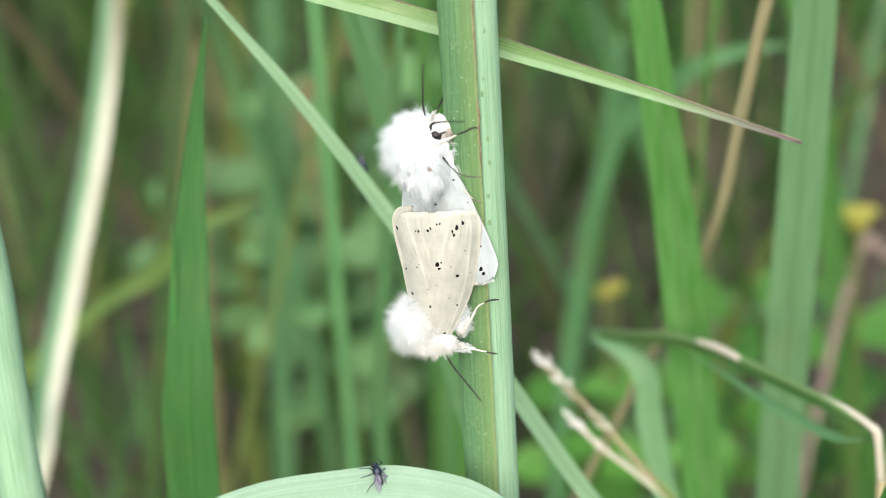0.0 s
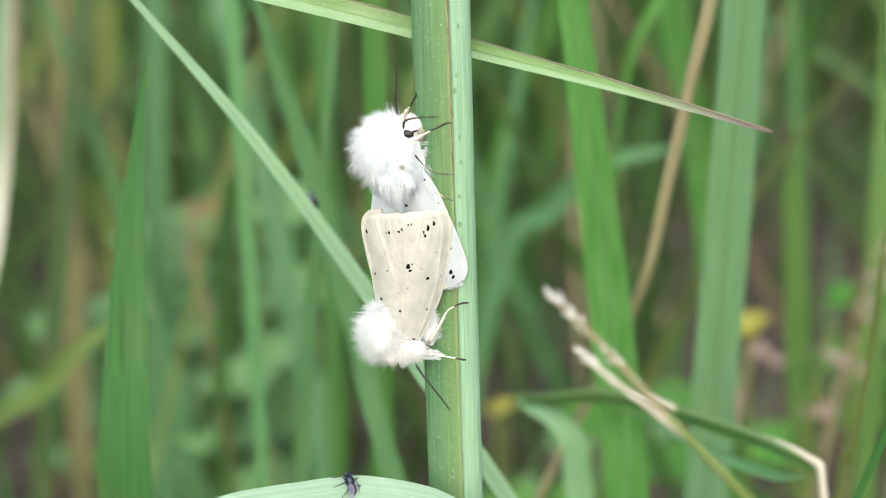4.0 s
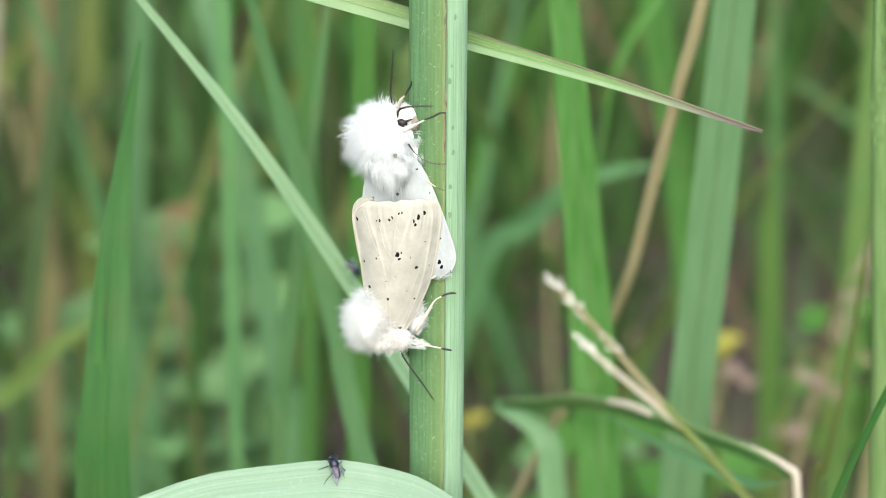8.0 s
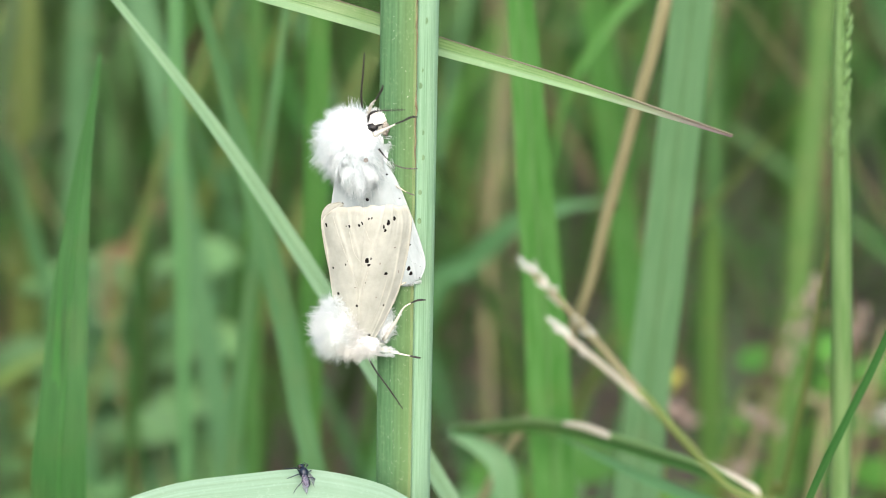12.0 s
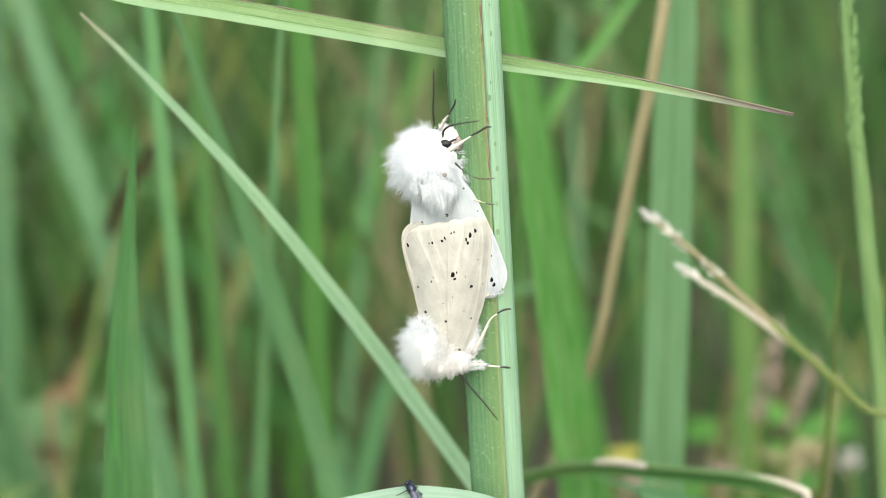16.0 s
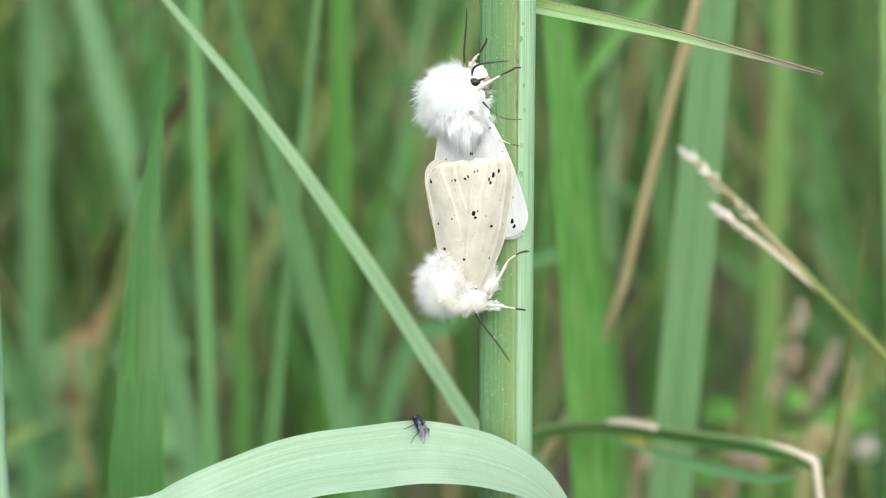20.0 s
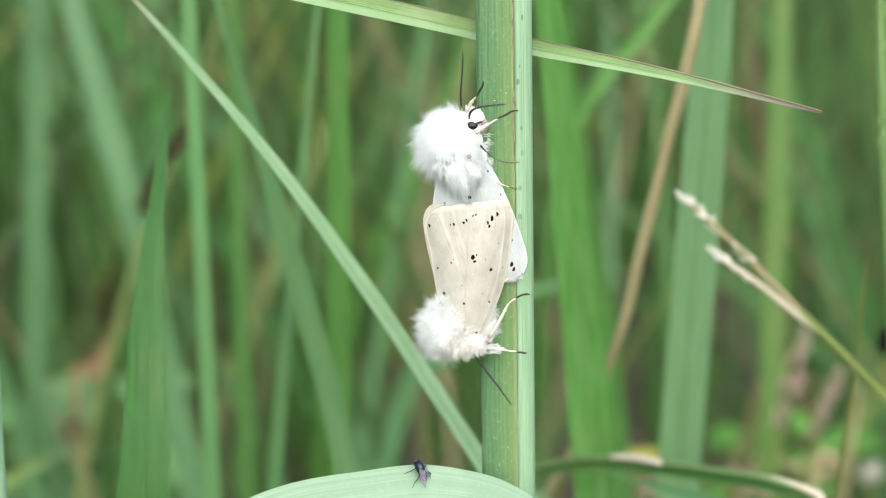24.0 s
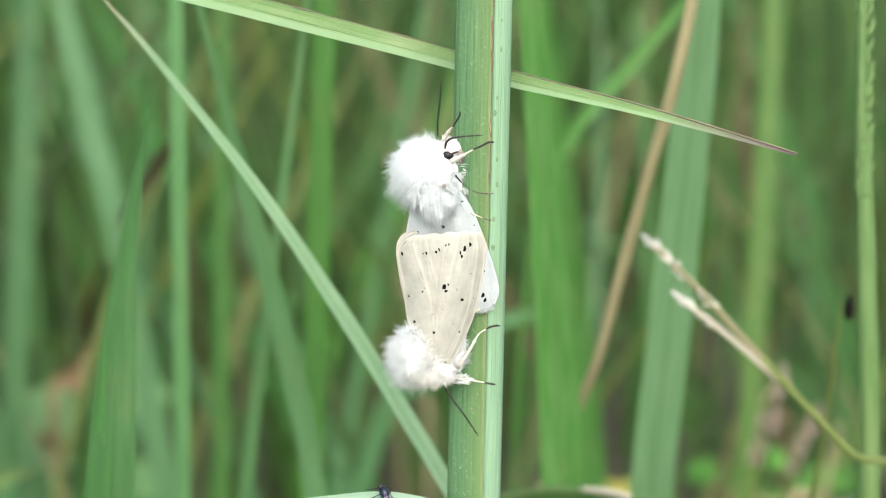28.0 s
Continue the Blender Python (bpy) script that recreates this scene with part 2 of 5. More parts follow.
def mesh_of(name, verts, faces, uvs=None, along=None, smooth=True, sharp=None):
    me = bpy.data.meshes.new(name)
    me.from_pydata(verts, [], faces)
    if uvs is not None:
        layer = me.uv_layers.new(name="UVMap")
        loops = np.empty(len(me.loops), dtype=np.int32)
        me.loops.foreach_get("vertex_index", loops)
        layer.data.foreach_set("uv", np.asarray(uvs, dtype=np.float32)[loops].ravel())
    if along is not None:
        me.attributes.new("along", "FLOAT", "POINT").data.foreach_set("value", np.asarray(along, dtype=np.float32))
    if smooth:
        me.polygons.foreach_set("use_smooth", np.ones(len(me.polygons), dtype=bool))
    if sharp:
        ends = np.empty(2 * len(me.edges), dtype=np.int32)
        me.edges.foreach_get("vertices", ends)
        ends = ends.reshape(-1, 2)
        flag = (ends[:, 0] % 8 == ends[:, 1] % 8) & (ends[:, 0] % 4 == 0)
        me.attributes.new("sharp_edge", "BOOLEAN", "EDGE").data.foreach_set("value", flag)
    me.update()
    return me


def blade_geo(points, width, face=(0.0, -1.0, 0.25), n=24, fold=0.25, thick=0.25, base=0.75, taper=0.55, power=0.8, twist=0.0, wave=0.0, prof=None):
    """A leaf blade of real thickness, in mm: widest at the share `taper` of its length, narrowing to its tip.
    prof: instead, the share of its width at each of the given points. fold: the depth of its V, as a share of half its width. Returns vertices, faces, uvs, along."""
    line = spline(points, n)
    verts, uvs, along, length = [], [], [], 0.0
    facing = Vector(face)
    for i, c in enumerate(line):
        t = i / n
        tan = (line[min(i + 1, n)] - line[max(i - 1, 0)]).normalized()
        if i:
            length += (c - line[i - 1]).length
        side = tan.cross(facing).normalized()
        out = side.cross(tan).normalized()
        if twist:
            turn = Matrix.Rotation(radians(twist) * t, 3, tan)
            side, out = turn @ side, turn @ out
        grow = base + (1 - base) * min(1.0, t / max(taper, 1e-6)) if t < taper else max(0.02, (1 - ((t - taper) / (1 - taper)) ** (1 / power)))
        if prof:
            grow = float(np.interp(t, np.linspace(0, 1, len(prof)), prof))
        w = 0.5 * width * grow
        lift = wave * math.sin(9 * t + width) * w
        for u, d in ((-1, 0), (-0.5, 0), (0, 0), (0.5, 0), (1, 0), (0.5, 1), (0, 1.4), (-0.5, 1)):
            depth = -fold * w * (1 - abs(u)) * 1.0 - d * thick * min(1.0, grow * 2) + lift * u
            verts.append((c + side * u * w + out * depth) * MM)
            uvs.append((0.5 + 0.5 * u, length * MM * 4))
            along.append(t)
    faces = []
    for i in range(n):
        for k in range(8):
            a, b = 8 * i + k, 8 * i + (k + 1) % 8
            faces.append((a, b, b + 8, a + 8))
    faces += [tuple(range(7, -1, -1)), tuple(range(8 * n, 8 * n + 8))]
    return verts, faces, uvs, along


def blade(name, points, width, material, parent=None, label="", **keys):
    return part(name, mesh_of(name, *blade_geo(points, width, **keys), sharp=True), material, parent, label)


def tube_geo(points, radii, n=16, sides=8, flat=1.0):
    """A round, tapered rod along a smooth line, in mm."""
    line = spline(points, n)
    verts, uvs, along, length = [], [], [], 0.0
    for i, c in enumerate(line):
        tan = (line[min(i + 1, n)] - line[max(i - 1, 0)]).normalized()
        if i:
            length += (c - line[i - 1]).length
        ref = Vector((0, -1, 0.1)) if abs(tan.y) < 0.9 else Vector((0, 0, 1))
        side = tan.cross(ref).normalized()
        out = side.cross(tan)
        r = float(np.interp(i / n, np.linspace(0, 1, len(radii)), radii))
        for k in range(sides):
            a = 2 * math.pi * k / sides
            verts.append((c + side * math.cos(a) * r + out * math.sin(a) * r * flat) * MM)
            uvs.append((k / sides, length * MM * 4))
            along.append(i / n)
    faces = [(sides * i + k, sides * i + (k + 1) % sides, sides * (i + 1) + (k + 1) % sides, sides * (i + 1) + k) for i in range(n) for k in range(sides)]
    faces += [tuple(range(sides - 1, -1, -1)), tuple(range(sides * n, sides * n + sides))]
    return verts, faces, uvs, along


def tube(name, points, radii, material, parent=None, label="", **keys):
    return part(name, mesh_of(name, *tube_geo(points, radii, **keys)), material, parent, label)


def ball(name, centre, radii, material, parent=None, label="", turn=None, seg=20, rings=12, rough=0.0):
    """A rounded, slightly uneven body in mm."""
    bm = bmesh.new()
    bmesh.ops.create_uvsphere(bm, u_segments=seg, v_segments=rings, radius=1.0)
    for v in bm.verts:
        k = 1 + rough * noise.noise(v.co * 2.3 + Vector(centre))
        v.co = Vector((v.co.x * radii[0] * k, v.co.y * radii[1] * k, v.co.z * radii[2] * k))
        if turn:
            v.co = turn @ v.co
        v.co = (v.co + Vector(centre)) * MM
    for f in bm.faces:
        f.smooth = True
    return part(name, bm, material, parent, label)


# ---- ground ----
def ground():
    n, size = 90, 60.0
    verts, faces = [], []
    g = [math.copysign(abs(s) ** 3, s) * size for s in np.linspace(-1, 1, n)]
    for y in g:
        for x in g:
            near = max(0.0, 1 - math.hypot(x, y) / 8)
            h = (noise.noise(Vector((x * 5, y * 5, 0))) * 0.025 + noise.noise(Vector((x * 17, y * 17, 3))) * 0.010) * near
            verts.append((x, y, GROUND + h))
    faces = [(n * j + i, n * j + i + 1, n * j + i + n + 1, n * j + i + n) for j in range(n - 1) for i in range(n - 1)]
    uv = [(v[0], v[1]) for v in verts]
    tagged(part("ground", mesh_of("ground", verts, faces, uv), SOIL), "damp brown soil under the reeds", "ground", kind="structure")


ground()
GZ = GROUND / MM - 12


# ---- reeds and leaves near the moths ----
def culm_mesh(name, axis, radius, ry, start=0.0, stop=2 * math.pi, proud=0.0, n=40, sides=28):
    """A culm or the sheath round it: an arc of an oval wall, in mm, along a smooth line."""
    line = spline(axis, n)
    whole = stop - start > 6.2
    cols = sides if whole else sides + 1
    verts, uvs, faces = [], [], []
    length = 0.0
    for i, c in enumerate(line):
        if i:
            length += (c - line[i - 1]).length
        for k in range(cols):
            a = start + (stop - start) * k / sides
            ridge = 1 + 0.012 * math.sin(a * 23)
            verts.append((c + Vector((math.cos(a) * (radius + proud) * ridge, math.sin(a) * (ry + proud) * ridge, 0))) * MM)
            uvs.append((k / sides, length * MM * 4))
    wall = len(verts)
    if not whole:
        for i, c in enumerate(line):
            for k in range(cols):
                a = start + (stop - start) * k / sides
                verts.append((c + Vector((math.cos(a) * (radius + 0.02), math.sin(a) * (ry + 0.02), 0))) * MM)
                uvs.append(uvs[i * cols + k])
    for i in range(n):
        for k in range(sides):
            a, b = cols * i + k, cols * i + (k + 1) % cols
            faces.append((a, b, b + cols, a + cols))
            if not whole:
                faces.append((wall + a, wall + a + cols, wall + b + cols, wall + b))
        if not whole:
            for k in (0, sides):
                a = cols * i + k
                faces.append((a, a + cols, wall + a + cols, wall + a) if k else (a, wall + a, wall + a + cols, a + cols))
    if whole:
        faces += [tuple(range(cols - 1, -1, -1)), tuple(range(cols * n, cols * n + cols))]
    return mesh_of(name, verts, faces, uvs)


def main_reed():
    reed = thing("reed", (-0.6, -6, GZ), "upright green reed culm with a pale sheath, moths clinging to it", "reed")
    axis = [(-4, -3, GZ), (-1.6, -4.4, -120), (-1.1, -5.2, -36.2), (-0.7, -7.4, 37.4), (-0.3, -8.5, 90), (0.6, -8, 180)]
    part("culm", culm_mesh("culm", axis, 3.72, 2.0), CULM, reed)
    part("sheath", culm_mesh("sheath", axis, 3.72, 2.0, radians(-72), radians(75), 0.2), SHEATH, reed, "pale green leaf sheath")
    part("sheath_edge", culm_mesh("sheath_edge", axis, 3.72, 2.0, radians(-79), radians(-73), 0.06, sides=6), RUST, reed, "yellow-brown withered edge of the sheath")
    line = spline(axis, 240)
    wob = random.Random(8)
    rim = [c + Vector((math.cos(radians(-74 + wob.uniform(-1.5, 1.5))) * 3.9, math.sin(radians(-74)) * 2.14, 0)) for c in line[128:222]]
    tube("sheath_rim", rim, [0.02] + [wob.uniform(0.02, 0.17) for _ in range(70)], RIM, reed, "red-brown rim of the sheath", n=372, sides=6)
    bm = bmesh.new()
    pick = random.Random(3)
    for k in range(13):
        z = 3 + k * 4.6 + pick.uniform(-1.8, 1.8)
        a = radians(pick.choice((-64, -61, -66, -57)) + pick.uniform(-3, 3))
        f = (z + 36.2) / 73.6
        c = Vector((-1.1 + 0.4 * f, -5.2 - 2.2 * f, z)) + Vector((math.cos(a) * 3.93, math.sin(a) * 2.21, 0))
        out = bmesh.ops.create_uvsphere(bm, u_segments=8, v_segments=5, radius=1.0)["verts"]
        r = pick.uniform(0.13, 0.3)
        for v in out:
            v.co = (c + Vector((v.co.x * r, v.co.y * 0.02, v.co.z * r * 1.5))) * MM
    hv, hf = [], []
    for k in range(150):
        z = pick.uniform(-40, 62)
        f = (z + 36.2) / 73.6
        a = radians(pick.uniform(-128, -82))
        c = Vector((-1.1 + 0.4 * f, -5.2 - 2.2 * f, z)) + Vector((math.cos(a) * 3.7, math.sin(a) * 1.99, 0))
        d = Vector((pick.uniform(-0.5, 0.5), -0.35, pick.uniform(-0.4, 0.4)))
        v, fc, _, _ = tube_geo([c, c + d * 0.5 + Vector((0, -0.05, 0)), c + d], [0.014, 0.012, 0.005], n=3, sides=3)
        hf += [tuple(q + len(hv) for q in w) for w in fc]
        hv += v
    tagged(part("culm_hair", mesh_of("culm_hair", hv, hf), CHAFF, reed, "short pale hairs"), kind="stuff")
    part("rust_spot", bm, SPOT_GREEN, reed, "small dark green flecks")
    return reed


SPOT_GREEN = plain_mat("fleck", (0.115, 0.21, 0.095), (0.17, 0.27, 0.14), rough=0.9)
main_reed()


def side_reed():
    """The culm at the edge of view; the drooping leaves grow from it."""
    reed = thing("reed", (-71, -8, GZ), "pale green reed culm bearing two long leaves", "reed")
    axis = [(-73, 6, GZ), (-76, 9, -140), (-77.0, 10, -42), (-76.5, 10, -7), (-78.2, 10, 10), (-80.5, 10, 24), (-84, 10, 80), (-88, 10, 150)]
    part("culm", culm_mesh("culm", axis, 3.6, 3.2), SHEATH, reed)
    # narrow leaf that crosses behind the moths' culm, its tip withered purple
    pts = [(-82, 10, 60), (-69, 9, 53), (-50, 7.5, 45), (-30.5, 3.8, 40.1), (-4.5, -0.6, 33.6), (3.2, -2.8, 31.2), (21.8, -9.6, 27.2), (41.4, -15.0, 22.0)]
    shape = blade_geo([Vector(p) + Vector((0, 0, -0.3)) for p in pts], 3.45, face=(0.1, -1, 0.55), fold=0.4, n=60, thick=0.18, prof=[0.5, 0.8, 0.95, 0.98, 0.84, 0.78, 0.46, 0.13])
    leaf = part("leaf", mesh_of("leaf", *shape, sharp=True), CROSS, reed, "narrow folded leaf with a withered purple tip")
    rows = [[Vector(v) / MM for v in shape[0][8 * k:8 * k + 5]] for k in range(38, 61)]
    rim = [max(row, key=lambda v: v.z) + Vector((0, -0.05, -0.06)) for row in rows]
    tube("margin", rim[::4] + [rim[-1]], [0.04, 0.08, 0.1, 0.12, 0.14, 0.11], MARGIN, leaf, "purple-brown rolled leaf margin", n=40, sides=6)
    rows = [[Vector(v) / MM for v in shape[0][8 * k:8 * k + 5]] for k in range(0, 61)]
    tube("midrib", [r[2] + Vector((0, -0.06, 0.03)) for r in rows[2:58:4]], [0.07, 0.06, 0.06, 0.03], RIB, leaf, "darker midrib", n=60, sides=6)
    dash = random.Random(14)
    tube("margin", [max(r, key=lambda v: v.z) + Vector((0, -0.04, 0.02)) for r in rows[14:39:2]], [0.02] + [dash.choice((0.03, 0.05, 0.13)) for _ in range(22)] + [0.06], MARGIN, leaf, "broken brown leaf margin", n=120, sides=6)
    # broad arching leaf on which the fly sits
    pts = [(-76, 8, -128), (-77, -6, -96), (-64.1, -17.0, -43.9), (-49.8, -20.0, -35.7), (-39.8, -20.0, -31.6), (-31.3, -19.8, -29.0), (-22.1, -19.4, -28.1), (-13.5, -19.0, -27.8), (-4.1, -18.5, -30.0), (2.7, -18.0, -34.4), (8.9, -17.0, -43.4)]
    pts = [Vector(p) + Vector((0, 0, -0.45)) for p in pts]
    broad = blade("leaf", pts, 12.2, BROAD, reed, "broad arching pale green leaf", face=(0.06, -0.42, 0.9), fold=0.10, n=60, thick=0.25, prof=[0.4, 0.6, 0.8, 0.9, 0.95, 0.98, 1.0, 1.0, 0.88, 0.6, 0.2])
    return broad


broad_leaf = side_reed()


def leaf_parts(t, points, width, material, **keys):
    """The blade of a leaf and the rib along its middle."""
    shape = blade_geo(points, width, **keys)
    part("blade", mesh_of("blade", *shape, sharp=True), material, t)
    rows = len(shape[0]) // 8
    mid = [Vector(shape[0][8 * k + 2]) / MM for k in range(0, rows, max(1, rows // 14))]
    return part("midrib", mesh_of("midrib", *tube_geo(mid, [width * 0.035, width * 0.03, width * 0.008], n=rows - 1, sides=5)), POINTED if material is POINTED else RIB, t)


def leaf_thing(name, label, category, points, width, material, group="", **keys):
    """One leaf or stalk that stands in the ground."""
    t = thing(name, (points[0][0], points[0][1], GZ), label, category, group)
    return t, leaf_parts(t, points, width, material, **keys)


def near_leaves():
    g = "leaves round the moths"
    slanting, _ = leaf_thing("grass_leaf", "long slanting pale green grass leaf behind the culm", "grass leaf",
               [(112, 14, GZ), (75, 24, -170), (31.1, 29.2, -90), (10.9, 31, -59.7), (-6.9, 32.8, -29.5), (-18.2, 33.9, -10.6), (-31.4, 35.1, 9.6), (-46.7, 36.3, 29.7), (-54, 36.9, 38.2)], 2.9, DIAG, g,
               face=(0.25, -1, 0.5), n=60, fold=0.2, prof=[0.8, 0.9, 1, 1, 1, 0.9, 0.68, 0.36, 0.1])
    pointed, _ = leaf_thing("grass_leaf", "upright deep green grass leaf with a pointed tip", "grass leaf",
               [(-58, 14, GZ), (-56, 25, -120), (-55.7, 32.0, -55.1), (-54.6, 34.5, -37.9), (-53.2, 38.5, -19.7), (-50.9, 42.0, -0.6), (-47.5, 44.6, 19.1)], 9.0, POINTED, g, n=60, fold=0.12, face=(0.1, -1, 0.3), prof=[0.8, 1, 1, 0.88, 0.66, 0.32, 0.04])
    leaf_thing("grass_leaf", "thin green grass leaf with a pointed tip", "grass leaf",
               [(-66, 24, GZ), (-60, 30, -100), (-56.5, 35, -40), (-54.4, 37.1, -12.2)], 2.2, POINTED, g, n=24, taper=0.5)
    leaf_thing("reed_leaf", "broad bright green reed leaf standing upright", "reed leaf",
               [(40, 108, GZ), (36, 96, -160), (28.8, 88.0, -56.3), (24.5, 82.0, -14.6), (20.8, 78.0, 19.7), (18.0, 76.0, 46.7)], 8.0, TWOTONE, g, n=40, fold=0.3, face=(-0.1, -1, 0.1), prof=[0.8, 1, 1.05, 0.82, 0.6, 0.4])
    leaf_thing("reed_leaf", "broad blue-green reed leaf leaning slightly", "reed leaf",
               [(46, 122, GZ), (47, 112, -180), (48.9, 103.0, -84.3), (50.9, 95.0, -29.7), (52.6, 88.0, 19.7), (53.7, 84.0, 50.7)], 8.8, LIGHTLEAF, g, n=40, fold=0.2, face=(-0.15, -1, 0.1), prof=[0.8, 1, 1, 0.95, 0.85, 0.5])
    leaf_thing("reed_leaf", "narrow mid-green reed leaf, slanting", "reed leaf",
               [(40, 60, GZ), (0, 80, -140), (-16.8, 91, -70.6), (-20.7, 94.0, -49.1), (-25.6, 95, -26.3), (-31.2, 95.0, -2.2), (-36.4, 93, 19.9), (-46, 90, 60)], 4.6, SOFT, g, n=40, taper=0.5, fold=0.2)
    leaf_thing("reed_leaf", "narrow mid-green reed leaf, upright", "reed leaf",
               [(-42, 108, GZ), (-35, 106, -120), (-32.2, 105.4, -69.7), (-22.0, 105.4, 8.3), (-13, 105, 70)], 3.4, SOFT, g, n=40, taper=0.4, fold=0.2)
    t = thing("dry_stalk", (20, 160, GZ), "straw-brown dry grass stalk with a dark knot", "grass stalk")
    pts = [(-30, 190, GZ), (-12, 150, -190), (18, 112, -90), (28.4, 104.0, -65.0), (35.2, 92.0, -39.4), (38.0, 84.5, -20.5), (41.4, 75.5, 3.0), (44.6, 69.5, 22.5), (51, 62, 70), (57, 58, 120)]
    tube("stalk", pts, [1.2, 1.1, 0.95, 0.95, 1.05, 1.15, 1.2, 1.2, 1.1, 1.0], STRAW, t, n=50)
    ball("knot", (39.0, 83.2, -17.5), (0.8, 0.8, 1.1), BROWN, t, "dark knot", rough=0.3)
    t = thing("grass_spike", (74, 38, GZ), "green grass stalk with a narrow rough spike", "grass")
    tube("stalk", [(80, 40, GZ), (75, 38, -120), (72.6, 36.7, -49.0), (69.5, 35.6, -8), (67.6, 34.9, 12), (66.3, 34, 26), (63.5, 32, 80)], [1.9, 1.85, 1.8, 1.7, 1.3, 0.9, 0.5], SPIKE, t, n=50)
    pick = random.Random(5)
    bm_v, bm_f = [], []
    for k in range(260):
        f = k / 260
        c = Vector((68.0 - 4.6 * f, 35.1 - 3 * f, 4 + 82 * f))
        a = pick.uniform(0, 6.28)
        d = Vector((math.cos(a), math.sin(a), 0))
        tip = c + d * pick.uniform(1.1, 1.7) + Vector((0, 0, 2.6))
        v, fc, _, _ = tube_geo([c + d * 0.5, c + d * 1.0 + Vector((0, 0, 1.2)), tip], [0.25, 0.45, 0.06], n=4, sides=5)
        o = len(bm_v)
        bm_v += v
        bm_f += [tuple(i + o for i in q) for q in fc]
    tagged(part("spikelet", mesh_of("spikelet", bm_v, bm_f), SPIKE, t, "pale green spikelet"), kind="stuff")
    t = thing("bent_leaf", (60, 38, GZ), "green leaf with dry straw edge, bent at a pale knee", "reed leaf", g)
    top = [(10, 104, -70), (17.2, 94.8, -65.9), (26, 84, -60.5), (34.6, 73.8, -57.9), (46, 57, -55), (52, 48, -53.6), (59.0, 39.6, -54.1)]
    blade("leaf", [Vector(p) + Vector((0, 0.3, -1.5)) for p in top], 1.9, GRASSY, t, "dark green folded blade", face=(-0.2, -1, 0.3), n=40, fold=0.2, prof=[0.4, 0.6, 1, 1, 0.9, 0.8, 0.5])
    blade("leaf", [(30, 79, -61.5), (38, 67.3, -61.4), (46, 55.8, -60.8), (53, 46.3, -59.6), (57.5, 40.8, -57.0)], 2.3, BLUEG, t, "pale green turned-down half of the blade", face=(-0.4, -1, 0.25), n=30, fold=0.2, prof=[0.1, 0.6, 0.95, 0.8, 0.15])
    tube("rib", top, [0.3, 0.5, 0.62, 0.66, 0.62, 0.62, 0.6], SPIKE, t, "yellow-green midrib", n=40)
    tube("knee", [(51.5, 48.8, -53.5), (55.5, 44, -53.4), (58.3, 40.4, -53.9), (59.3, 39.4, -54.5), (59.7, 39.0, -57), (60.4, 38, -64)], [0.5, 0.6, 0.72, 0.8, 0.7, 0.75], PALE, t, "bleached straw knee")
    tube("dry_band", [(31, 78.2, -58.6), (34.6, 73.8, -57.6), (38.4, 68.2, -56.9)], [0.6, 0.78, 0.65], PALE, t, "bleached band", n=10)
    tube("stalk", [(60.4, 38, -63), (61, 36, -130), (63, 34, GZ)], [1.0, 1.2, 1.5], STRAW, t, "dry straw stalk")
    blade("leaf", [(10.5, 103, -70.5), (20.4, 98.0, -75.4), (21.9, 96.0, -85.9), (25.1, 94.0, -103.5), (30.7, 92.0, -124.4)], 5.5, LIGHTLEAF, t, "broad pale leaf hanging from its base", n=20, fold=0.2, prof=[0.3, 0.9, 1, 0.9, 0.3])
    # white bleached leaf, to the side
    t, _ = leaf_thing("dead_leaf", "reed leaf standing upright, half green and half bleached", "reed leaf",
               [(-190, 190, GZ), (-180, 200, -250), (-147.3, 200.0, -169.6), (-147.8, 225.0, -153.8), (-143.9, 250.0, -129.2), (-139.2, 275.0, -101.3), (-135.8, 295.0, -73.9), (-134.3, 310.0, -47.6), (-132.3, 330.0, -2.4)], 4.6, PALEBLUE, g, n=40, fold=0.2, prof=[0.7, 0.8, 0.8, 0.95, 1, 1, 0.95, 0.9, 0.6])
    blade("dry_margin", [(-187, 189, GZ), (-176, 198, -250), (-143.7, 198.0, -168.3), (-143.7, 223.0, -152.7), (-139.9, 248.0, -128.2), (-135.3, 273.0, -100.5), (-132.3, 293.0, -73.2), (-131.4, 308.0, -47.1), (-130.2, 328.0, -5.3)], 3.7, BLEACHED, t, "bleached white margin", n=40, fold=0.2, prof=[0.7, 0.7, 0.75, 0.95, 1, 1, 0.85, 0.7, 0.4])
    return slanting, pointed


slanting_leaf, pointed_leaf = near_leaves()


